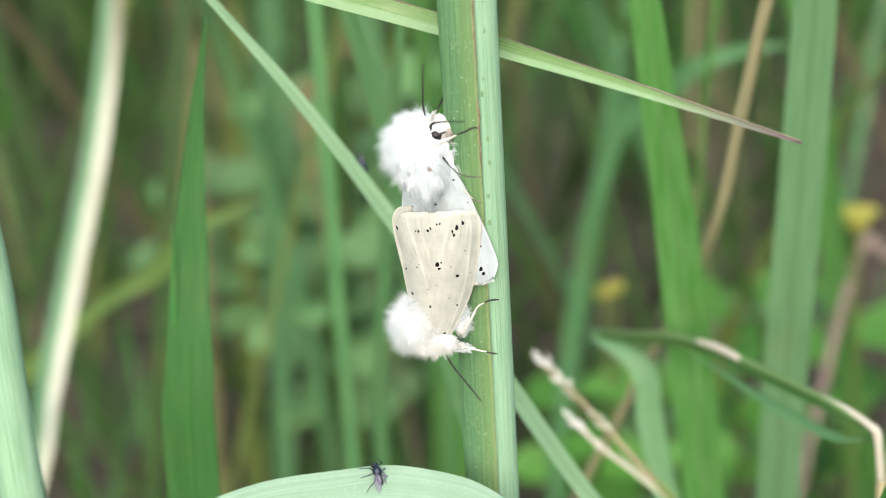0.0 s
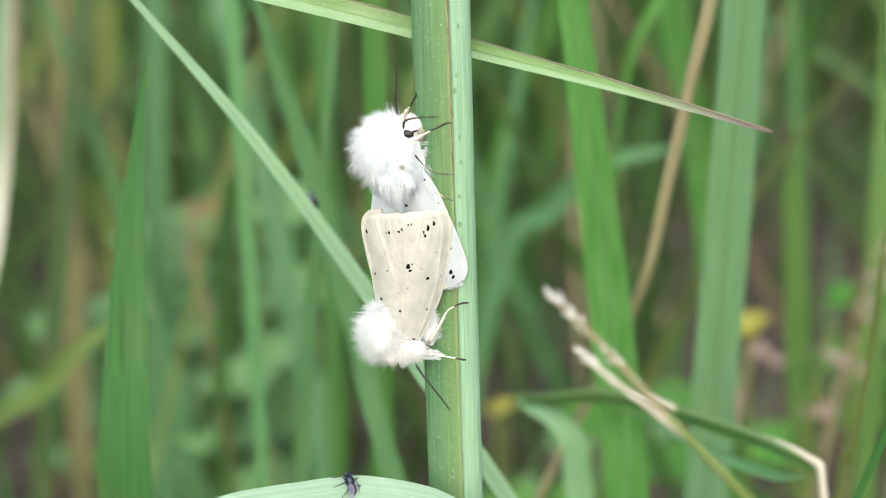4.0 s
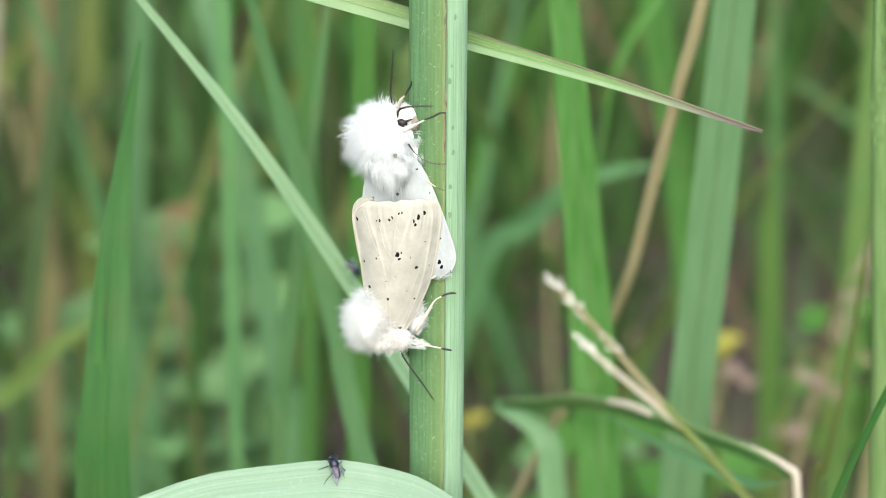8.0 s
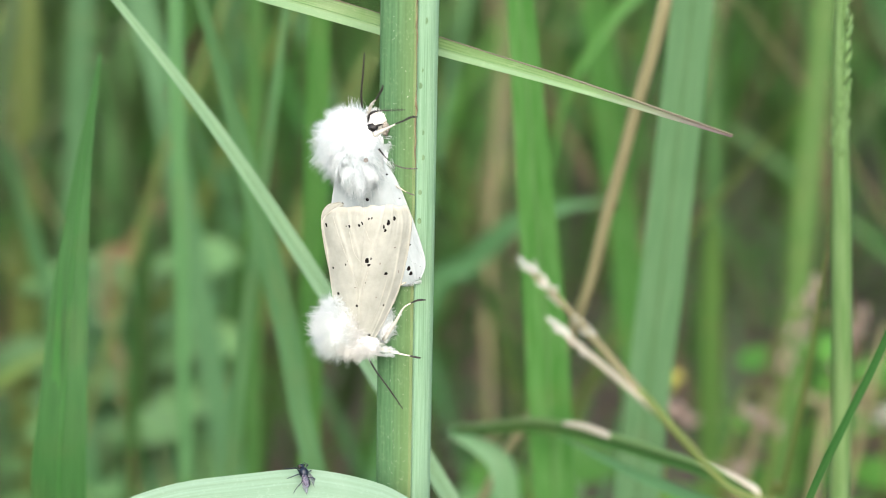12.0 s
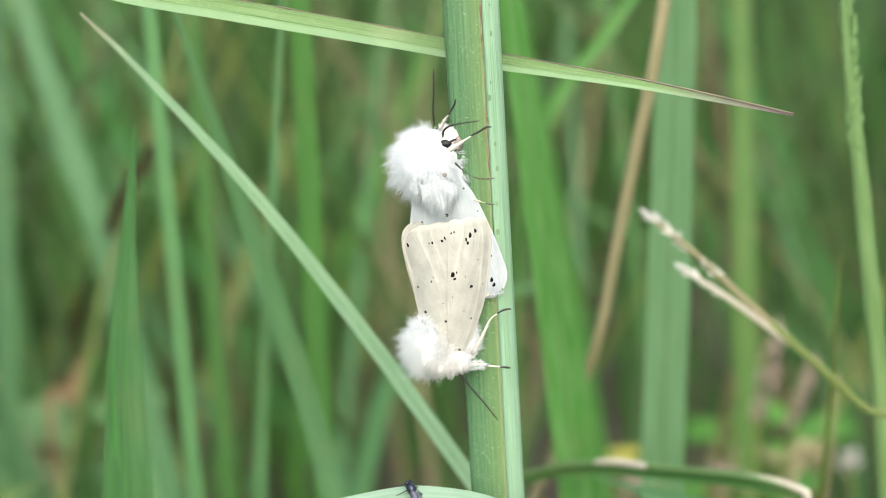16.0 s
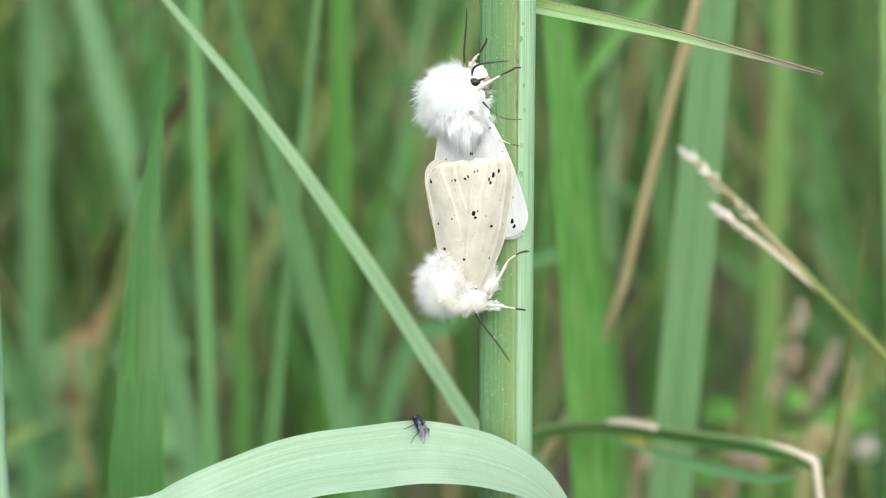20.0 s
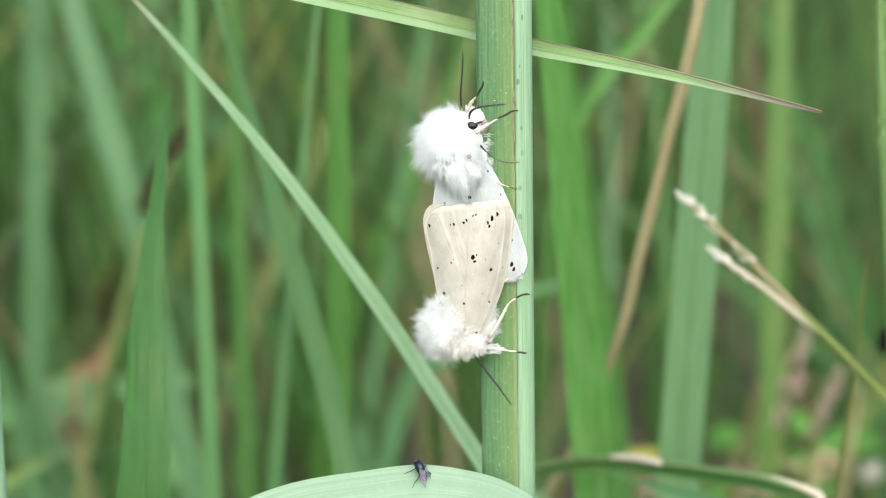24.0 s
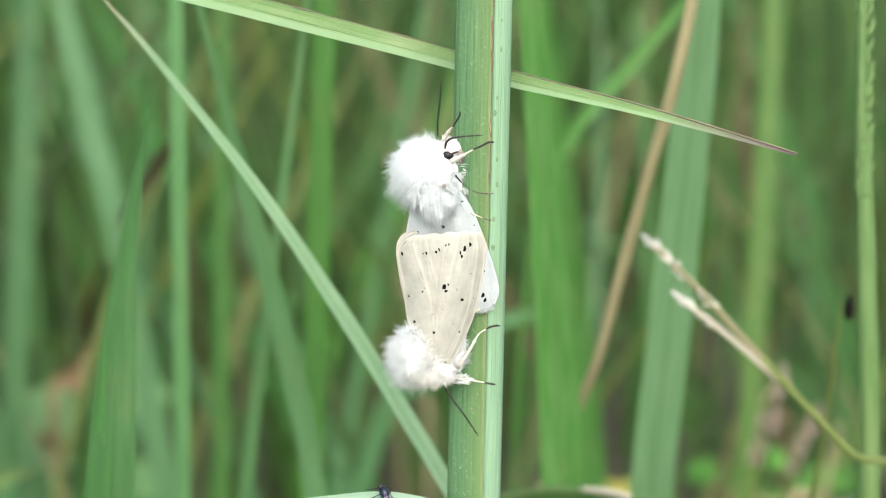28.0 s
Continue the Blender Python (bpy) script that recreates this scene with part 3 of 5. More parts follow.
def dry_panicle():
    """A dry, two-pronged grass top that sways before the reed."""
    t = thing("dry_grass_top", (60, -74, GZ), "dry straw grass top with two frayed white prongs", "grass stalk")
    pts = [(95, -60, GZ), (70, -78, -110), (44, -75, -15), (31, -72, -0.8), (22.0, -69.3, 8.7), (15.5, -67, 15.8), (10.6, -65.2, 20.6)]
    tube("stalk", pts[:5], [0.7, 0.55, 0.42, 0.42, 0.5], OLIVE, t, "yellow-green stalk", n=40)
    tube("prong", pts[3:], [0.36, 0.42, 0.36, 0.26], STRAW, t, "straw prong with a frayed white end", n=20)
    tube("prong", [(24.5, -70, 5.8), (19.5, -69.3, 10.2), (16.4, -69, 12.8), (13.2, -67, 15.0)], [0.26, 0.32, 0.3, 0.22], PALE, t, "straw prong with a frayed white end", n=16)
    pick = random.Random(11)
    for a, b, count in (((17.5, -67.6, 13.6), (10.4, -65.1, 20.9), 46), ((17.5, -69.1, 11.8), (13.0, -66.9, 15.2), 26)):
        v_, f_ = [], []
        a, b = Vector(a), Vector(b)
        for _ in range(count):
            c = a.lerp(b, pick.random())
            d = (b - a).normalized() * pick.uniform(0.7, 1.8) + Vector([pick.gauss(0, 0.38) for _ in range(3)])
            v, f, _, _ = tube_geo([c, c + d * 0.5 + Vector((0, 0, 0.08)), c + d], [0.16, 0.2, 0.05], n=4, sides=5)
            o = len(v_)
            v_ += v
            f_ += [tuple(i + o for i in q) for q in f]
        tagged(part("chaff", mesh_of("chaff", v_, f_), CHAFF, t, "white papery chaff"), kind="stuff")
    return t


panicle = dry_panicle()


# ---- the two moths ----
from mathutils.bvhtree import BVHTree

VIEW = Vector((0, 0.94, -0.342))


def wing_mat(name, membrane, other, crest, through):
    """Scaled wing: thin greyer membrane between paler veins and hem, mottled finely."""
    m = plain_mat(name, membrane, other, scale=420, rough=0.8, bump=0.5, through=through, dist=0.0002)
    nt = m.node_tree
    p = nt.nodes["Principled BSDF"]
    old = p.inputs["Base Color"].links[0].from_socket
    at = nt.nodes.new("ShaderNodeAttribute")
    at.attribute_name = "along"
    colour = mixed(nt, old, crest, at.outputs["Fac"])
    for n in nt.nodes:
        if n.bl_idname in ("ShaderNodeBsdfPrincipled", "ShaderNodeBsdfTranslucent"):
            nt.links.new(colour, n.inputs[0])
    return m


WHITE = wing_mat("white_scales", (0.41, 0.465, 0.465), (0.48, 0.53, 0.53), (0.53, 0.575, 0.575), 0.2)
LIMB = plain_mat("white_limb", (0.5, 0.48, 0.41), (0.64, 0.61, 0.54), scale=1500, rough=0.8, bump=0.2)
CREAM = wing_mat("cream_scales", (0.355, 0.36, 0.305), (0.45, 0.455, 0.39), (0.54, 0.525, 0.44), 0.15)
VEIN = plain_mat("wing_vein", (0.41, 0.40, 0.335), (0.48, 0.465, 0.39), scale=900, rough=0.8)
CREAM_EDGE = plain_mat("cream_edge", (0.50, 0.45, 0.33), (0.60, 0.56, 0.44), scale=1500, rough=0.8)
FUR = plain_mat("white_fur", (0.935, 0.98, 0.98), (0.965, 0.99, 0.99), scale=900, rough=0.9, through=0.5)
CORE = plain_mat("white_down", (0.96, 0.97, 0.975), (0.985, 0.985, 0.985), scale=900, rough=0.9, bump=0.0)
FUR_LOW = plain_mat("warm_white_fur", (0.945, 0.98, 0.965), (0.975, 0.99, 0.98), scale=900, rough=0.9, through=0.6)
FUR_WARM = plain_mat("cream_fur", (0.95, 0.945, 0.905), (0.98, 0.975, 0.95), scale=900, rough=0.9, through=0.45)
for hairs in (FUR, FUR_LOW, FUR_WARM):
    # the finest hairs let light by
    _nt = hairs.node_tree
    _clear = _nt.nodes.new("ShaderNodeBsdfTransparent")
    _thin = node(_nt, "ShaderNodeMixShader", Fac=0.3)
    _out = _nt.nodes["Material Output"]
    _nt.links.new(_out.inputs[0].links[0].from_socket, _thin.inputs[1])
    _nt.links.new(_clear.outputs[0], _thin.inputs[2])
    _nt.links.new(_thin.outputs[0], _out.inputs[0])
BLACK = plain_mat("black_scales", (0.004, 0.003, 0.003), (0.012, 0.010, 0.009), scale=3000, rough=0.95)
BLACK.node_tree.nodes["Principled BSDF"].inputs["Specular IOR Level"].default_value = 0.1
GREY = plain_mat("faded_spot", (0.16, 0.14, 0.12), (0.34, 0.3, 0.26), scale=3000, rough=0.8)
DARK = plain_mat("dark_brown_limb", (0.008, 0.007, 0.006), (0.025, 0.02, 0.016), scale=3000, rough=0.6)
FACE = plain_mat("cream_face", (0.72, 0.69, 0.62), (0.86, 0.84, 0.78), scale=900, rough=0.9)
EYE = plain_mat("eye", (0.003, 0.0025, 0.0025), (0.008, 0.006, 0.006), scale=5000, rough=0.45)
TARSUS = plain_mat("grey_tarsus", (0.05, 0.045, 0.04), (0.15, 0.135, 0.115), scale=3000, rough=0.8)
PALP = plain_mat("palp", (0.12, 0.10, 0.08), (0.33, 0.29, 0.24), scale=3000, rough=0.8)


def wing_mesh(name, outer, ridge, n=40, m=64, bulge=0.5, thick=0.09, ripple=0.05, seed=0, veins=((0.22, 0), (0.45, 0), (0.7, 0), (0.9, 0)), band=0.05):
    """A folded wing: a sheet of real thickness between its outer edge and the ridge, in mm, pleated along its veins."""
    a, b = spline(outer, n), spline(ridge, n)
    verts, uvs, proud = [], [], []
    for layer in (0, 1):
        for i in range(n + 1):
            t = i / n
            for j in range(m + 1):
                s = j / m
                p = a[i].lerp(b[i], s)
                up = bulge * math.sin(math.pi * s) * math.sin(math.pi * min(1, 0.15 + t * 0.85))
                shift = 0.035 * math.sin(3.5 * t + seed)
                gaps = [s - v - slant * t - shift * (1 if k % 2 else -1) for k, (v, slant) in enumerate(veins)]
                near = min(abs(g) for g in gaps)
                crest = math.exp(-(near / 0.03) ** 2)
                hem = math.exp(-((t - 0.02) / band) ** 2)
                if band > 0.01:
                    p = p + Vector((0, 0, (0.3 * math.sin(math.pi * s) + 0.45 * noise.noise(Vector((s * 2.6, 7, seed)))) * max(0.0, 1 - 4 * t)))
                edge = math.exp(-(s / 0.03) ** 2)
                calm = max(0.12, 1 - 1.25 * t)
                up += calm * ripple * (crest - 3.0 * min(near, 0.12)) + hem * 0.07 + edge * 0.1
                up -= sum(1.1 * ripple * math.tanh(g / 0.016) * math.exp(-abs(g) / 0.16) for g in gaps) * (0.45 + 0.55 * calm)
                if band > 0.01:
                    fan = noise.noise(Vector((s * 26 - t * 9, t * 5, seed + 2)))
                    up += 0.075 * fan * math.exp(-((t - 0.14) / 0.12) ** 2) - 0.07 * math.exp(-((t - 0.105) / 0.022) ** 2)
                crease = noise.noise(Vector((s * 4 + t * 3, t * 7 - s * 5, seed))) + 0.5 * noise.noise(Vector((s * 9 - t * 8, t * 13 + s * 4, seed + 4)))
                up += 0.12 * noise.noise(Vector((s * 2.5, t * 3, seed))) + 0.15 * crease * (1 - crest) * (0.3 + 0.7 * calm)
                verts.append((p + Vector((0, -up + layer * thick, 0))) * MM)
                uvs.append((s, t))
                proud.append(min(1.0, max(crest * 0.12, hem, edge)))
    k = (n + 1) * (m + 1)
    faces = []
    for i in range(n):
        for j in range(m):
            q = i * (m + 1) + j
            faces.append((q, q + 1, q + m + 2, q + m + 1))
            faces.append((k + q, k + q + m + 1, k + q + m + 2, k + q + 1))
    rim = [j for j in range(m + 1)] + [i * (m + 1) + m for i in range(1, n + 1)] + [n * (m + 1) + j for j in range(m - 1, -1, -1)] + [i * (m + 1) for i in range(n - 1, 0, -1)]
    for p, q in zip(rim, rim[1:] + rim[:1]):
        faces.append((q, p, k + p, k + q))
    return mesh_of(name, verts, faces, uvs, proud)


class Skin:
    """Lays small things on the wings: follows the view onto the outermost wing."""

    def __init__(self, *obs):
        verts, faces = [], []
        for o in obs:
            k = len(verts)
            verts += [v.co.copy() for v in o.data.vertices]
            faces += [tuple(i + k for i in p.vertices) for p in o.data.polygons]
        self.tree = BVHTree.FromPolygons(verts, faces)

    def on(self, x, y, z):
        p = Vector((x, y, z)) * MM
        hit, normal, _, _ = self.tree.ray_cast(p - VIEW * 0.03, VIEW)
        if hit is None:
            hit, normal, _, _ = self.tree.find_nearest(p)
        if normal.y > 0:
            normal = -normal
        return hit / MM, normal


def spot(skin, at, w, h, turn, parent, material=None):
    """A patch of black scales, slightly proud, on a wing."""
    w, h = w * 0.87, h * 0.92
    c, nrm = skin.on(*at)
    side = Vector((0, 0, 1)).cross(nrm).normalized()
    up = nrm.cross(side)
    bm = bmesh.new()
    rim, low = [], []
    for k in range(12):
        a = 2 * math.pi * k / 12
        r = 1 + 0.11 * math.sin(3 * a + w * 9) + 0.06 * math.sin(5 * a + h * 7)
        x, y = math.cos(a) * w * r, math.sin(a) * h * r
        x, y = x * math.cos(radians(turn)) - y * math.sin(radians(turn)), x * math.sin(radians(turn)) + y * math.cos(radians(turn))
        rim.append(bm.verts.new((c + side * x * 0.85 + up * y * 0.85 + nrm * 0.05) * MM))
        low.append(bm.verts.new((c + side * x + up * y - nrm * 0.03) * MM))
    bm.faces.new(rim)
    for k in range(12):
        bm.faces.new((low[k], low[(k + 1) % 12], rim[(k + 1) % 12], rim[k]))
    part("spot", bm, material or BLACK, parent, "")


def vein(skin, points, r, parent, material):
    r *= 1.05
    line = [skin.on(*p) for p in spline(points, 14)]
    tube("vein", [c + nrm * 0.02 for c, nrm in line], [r, r, r * 0.6], material, parent, n=20, sides=5)


def fur(name, centre, radii, count, length, flow, material, parent, label="", keep=None, spread=0.42, seed=1, thin=0.03, tuft=12):
    """Many fine tapered hairs on an oval body, combed along flow and gathered in loose tufts."""
    pick = random.Random(seed)
    flow, centre = Vector(flow), Vector(centre)
    verts, faces = [], []
    while len(verts) < count * 7:
        d0 = Vector([pick.gauss(0, 1) for _ in range(3)]).normalized()
        if keep and not keep(d0):
            continue
        lean = Vector([pick.gauss(0, spread) for _ in range(3)])
        long0 = length(d0) * pick.uniform(0.5, 1.6)
        nrm0 = Vector([d0[k] / radii[k] for k in range(3)]).normalized()
        gather = centre + Vector([d0[k] * radii[k] * 0.95 for k in range(3)]) + (nrm0 + flow * 1.25 + lean * 1.2).normalized() * long0 * 1.05
        for _ in range(tuft):
            d = (d0 + Vector([pick.gauss(0, 0.11) for _ in range(3)])).normalized()
            root = centre + Vector([d[k] * radii[k] * 0.95 for k in range(3)])
            nrm = Vector([d0[k] / radii[k] for k in range(3)]).normalized()
            long = long0 * pick.uniform(0.65, 1.15)
            way = (nrm + flow + lean + Vector([pick.gauss(0, 0.16) for _ in range(3)])).normalized()
            droop = (flow + lean * 0.5) * 0.35
            side = way.cross(Vector((0.3, 0.2, 1))).normalized()
            out = way.cross(side)
            mid = root + way * long * 0.55
            tip = (root + (way + droop).normalized() * long).lerp(gather, pick.uniform(0.15, 0.7))
            k = len(verts)
            for c, r in ((root, thin), (mid, thin * 0.7)):
                for a in (0, 2.09, 4.19):
                    verts.append((c + side * math.cos(a) * r + out * math.sin(a) * r) * MM)
            verts.append(tip * MM)
            for i in range(3):
                j = (i + 1) % 3
                faces += [(k + i, k + j, k + 3 + j, k + 3 + i), (k + 3 + i, k + 3 + j, k + 6)]
    me = mesh_of(name, verts, faces)
    return tagged(part(name, me, material, parent, label), kind="stuff")


def antenna(points, parent, comb=0.24):
    a = tube("antenna", points, [0.11, 0.105, 0.095, 0.05], DARK, parent, "thin dark antenna", n=24, sides=6)
    verts, faces = [], []
    line = spline(points, 60)
    for k in range(4, 58):
        tan = (line[k + 1] - line[k - 1]).normalized()
        s = tan.cross(Vector((0, -1, 0.2))).normalized()
        for sign in (1, -1):
            v, f, _, _ = tube_geo([line[k], line[k] + (s * sign * 0.8 + tan * 0.6) * comb * 0.5, line[k] + (s * sign * 0.8 + tan * 0.8) * comb], [0.03, 0.025, 0.012], n=2, sides=3)
            o = len(verts)
            verts += v
            faces += [tuple(i + o for i in q) for q in f]
    tagged(part("comb", mesh_of("comb", verts, faces), DARK, a), kind="stuff")


def leg(upper, lower, parent, r=0.3, light=None, dark=None, label=""):
    l = tube("leg", upper, [r * 1.5, r * 1.05, r * 0.55, r * 0.4], light or LIMB, parent, label, n=14, sides=7)
    if light is None:
        line = spline(upper, 3)
        for k in (0, 1):
            fur("leg_hair", (line[k] + line[k + 1]) / 2, (r * (1.3 - 0.5 * k), r * 1.0, r * (1.3 - 0.5 * k)), 90 - 40 * k, lambda d: 0.4 - 0.2 * k, (line[k + 1] - line[k]).normalized() * 0.8, FUR, l, seed=40 + k, thin=0.028, tuft=6)
    k = 0.65 if r < 0.15 else 1.0
    tube("tarsus", lower, [0.1 * k, 0.14 * k, 0.15 * k, 0.08 * k], dark or DARK, l, "dark tarsus", n=14, sides=6)


def upper_moth():
    m = thing("moth", (-5.3, -6.3, 13.8), "white furry moth with black dots, head up on the culm", "moth", "mating moths")
    c = (-7.7, -6.0, 18.3)
    ball("thorax", c, (4.2, 3.6, 4.3), CORE, m, "white thorax", rough=0.2)

    def long(d):
        return (1.0 + 1.1 * max(0, -d.x) + 1.15 * max(0, -d.z) - 0.25 * max(0, d.x)) * (1 - 0.35 * max(0, -d.y))

    fur("fur", c, (4.2, 3.6, 4.3), 7200, long, (-0.2, -0.05, -0.45), FUR, m, "long white fur", keep=lambda d: d.y < 0.6, seed=2, spread=0.3)
    fur("wisp", c, (4.1, 3.3, 4.1), 900, lambda d: 1.5 + 0.9 * max(0, -d.x), (-0.15, 0.0, -0.5), FUR, m, "long loose white hairs", keep=lambda d: d.x < 0.1 and d.y < 0.5 and d.z < 0.4, seed=22, spread=0.35, thin=0.02, tuft=4)
    fur("crown_hair", c, (4.0, 3.2, 4.2), 260, lambda d: 1.7, (0.0, 0.0, 0.5), FUR, m, "upright white hairs", keep=lambda d: d.z > 0.6 and d.x < 0.5, seed=23, spread=0.3, thin=0.022, tuft=7)
    fur("collar_tuft", (-8.1, -9.2, 17.0), (2.6, 0.9, 1.6), 1500, lambda d: 2.3, (0.05, -0.1, -1.3), FUR, m, "white tufts falling over the wings", keep=lambda d: d.y < 0.2, seed=3, spread=0.5, tuft=10)
    fur("collar_fringe", (-7.2, -10.5, 15.4), (2.4, 0.5, 1.2), 1300, lambda d: 3.0 - 1.6 * abs(d.x), (0.12, 0.02, -2.8), FUR, m, "white fringe lying on the wings", keep=lambda d: d.y < 0.3, seed=24, spread=0.28, thin=0.022, tuft=16)
    fur("shoulder_tuft", (-4.2, -7.6, 16.9), (1.3, 1.2, 1.9), 1100, lambda d: 1.0, (0.35, -0.1, -0.9), FUR, m, "white shoulder fur", keep=lambda d: d.x > -0.5, seed=6)
    h = (-4.7, -7.3, 21.6)
    ball("head", h, (1.45, 1.6, 1.5), FACE, m, "small white head", rough=0.2)
    fur("head_fur", h, (1.4, 1.5, 1.45), 700, lambda d: 0.5, (0.05, -0.2, 0.2), FUR_WARM, m, keep=lambda d: d.z > -0.1 and d.x < 0.5, seed=4)
    ball("eye", (-5.4, -8.9, 21.1), (0.72, 0.42, 0.5), EYE, m, "black eye", turn=Matrix.Rotation(radians(20), 3, "Y"), rough=0.35)
    ball("brow", (-4.7, -9.05, 21.45), (0.75, 0.2, 0.16), DARK, m, "dark line over the eye", turn=Matrix.Rotation(radians(-18), 3, "Y"), seg=12, rings=8)
    ball("palp", (-3.7, -8.55, 20.9), (0.5, 0.45, 1.0), PALP, m, "brown palp", rough=0.4)
    ball("chest", (-4.2, -6.4, 18.5), (1.6, 1.6, 1.9), CORE, m, "white chest", rough=0.2)
    ball("shoulder", (-4.2, -7.3, 16.8), (1.3, 1.1, 1.9), CORE, m, "white shoulder", rough=0.2)
    fur("chest_fur", (-4.2, -6.8, 18.9), (1.5, 1.8, 1.7), 1100, lambda d: 0.8, (0.3, -0.1, -0.3), FUR, m, "white chest fur", seed=8)
    ball("abdomen", (-4.8, -6.3, 9.8), (2.9, 2.4, 6.5), CORE, m, "white abdomen", rough=0.2)
    # wings, held roof-like
    out_l = [(-9.9, -7.3, 16.7), (-10.5, -7.3, 13.2), (-11.0, -6.8, 9.2), (-11.1, -6.3, 4.1), (-10.0, -5.8, -0.2), (-8.1, -6.5, -1.6)]
    out_r = [(-4.7, -8.7, 17.6), (-2.4, -8.9, 14.3), (-0.5, -9.1, 9.9), (1.1, -8.9, 5.2), (1.8, -8.8, 2.1), (1.2, -8.8, 0.0)]
    mid = [(-6.9, -9.9, 18.0), (-6.3, -9.6, 13.9), (-5.9, -8.9, 9.9), (-4.3, -9.2, 4.7), (-2.5, -9.2, 0.4), (-0.8, -9.0, -1.1)]
    wl = part("wing", wing_mesh("wing", out_l, mid, bulge=0.4, ripple=0.04, seed=1, veins=((0.4, 0.0), (0.8, 0.0)), band=0.001), WHITE, m, "folded white wing")
    over = [Vector(p) + Vector((-0.35, -0.06, 0)) for p in mid]
    wr = part("wing", wing_mesh("wing", out_r, over, bulge=0.45, ripple=0.04, seed=2, veins=((0.3, 0.0), (0.65, 0.0)), band=0.001), WHITE, m, "folded white wing with black dots")
    skin = Skin(wl, wr)
    for px, w, h_, a in (
        ((-6.2, -9.3, 17.2), 0.22, 0.24, 0), ((-9.4, -9.3, 10.8), 0.16, 0.26, 10), ((-6.1, -9.3, 11.3), 0.27, 0.3, 20), ((-3.5, -9.3, 14.8), 0.2, 0.16, 0),
        ((-1.8, -8.3, 11.1), 0.13, 0.1, 0), ((-0.4, -8.3, 4.6), 0.22, 0.18, 0), ((-0.5, -8.3, 1.2), 0.29, 0.42, -10), ((-0.2, -8.3, 0.5), 0.27, 0.36, -20), ((1.0, -8.3, -0.1), 0.1, 0.1, 0)):
        spot(skin, px, w, h_, a, wr)
    vein(skin, [(-6.5, -9.3, 16.4), (-4.7, -9.3, 10.0), (-1.1, -8.3, 3.2), (1.2, -8.3, 1.4)], 0.03, wr, WHITE)
    vein(skin, [(-4.4, -9.3, 16.4), (-1.2, -8.3, 8.1), (1.5, -8.3, 2.4)], 0.035, wr, WHITE)
    for k in range(4):
        fur("wing_fringe", (-1.2 + 0.62 * k, -8.85, -0.75 + 0.2 * abs(k - 1)), (0.5, 0.12, 0.2), 160, lambda d: 0.3, (0.05, -0.05, -0.9), FUR, wr, seed=60 + k, spread=0.2, thin=0.013, tuft=2)
    ball("dot", (-6.3, -11.45, 17.35), (0.28, 0.12, 0.3), GREY, m, "faint dark dot in the fur", rough=0.3)
    antenna([(-6.8, -8.3, 23.7), (-6.9, -8.8, 25.6), (-6.7, -9.3, 28.4), (-6.5, -9.3, 31.4)], m)
    antenna([(-6.0, -9.9, 22.2), (-5.8, -10.5, 23.3), (-4.6, -11.3, 24.0), (-1.2, -12.3, 24.4)], m)
    leg([(-6.0, -8.0, 23.0), (-5.5, -9.4, 24.5), (-5.0, -10.1, 25.2)], [(-5.0, -10.1, 25.2), (-4.6, -10.5, 26.0), (-4.2, -10.9, 26.8), (-4.1, -11.1, 27.4)], m, 0.22)
    leg([(-5.2, -10.3, 20.5), (-3.8, -11.3, 21.5), (-2.4, -11.9, 22.4)], [(-2.5, -11.9, 22.4), (-1.4, -12.2, 22.9), (-0.4, -12.2, 23.4), (0.4, -12.1, 23.4)], m, 0.26, label="white furry foreleg")
    leg([(-4.6, -10.3, 18.6), (-3.7, -10.9, 17.6), (-2.7, -11.3, 16.8)], [(-2.7, -11.3, 16.8), (-1.6, -11.6, 16.4), (-0.4, -11.8, 16.3), (0.5, -11.7, 16.3)], m, 0.1, light=DARK, dark=TARSUS)
    leg([(-2.4, -8.8, 13.2), (-1.5, -9.9, 12.9), (-0.9, -10.9, 12.8)], [(-0.9, -10.9, 12.8), (-0.3, -11.5, 12.7), (0.2, -11.7, 12.6)], m, 0.1, light=CREAM_EDGE, dark=TARSUS)
    return m


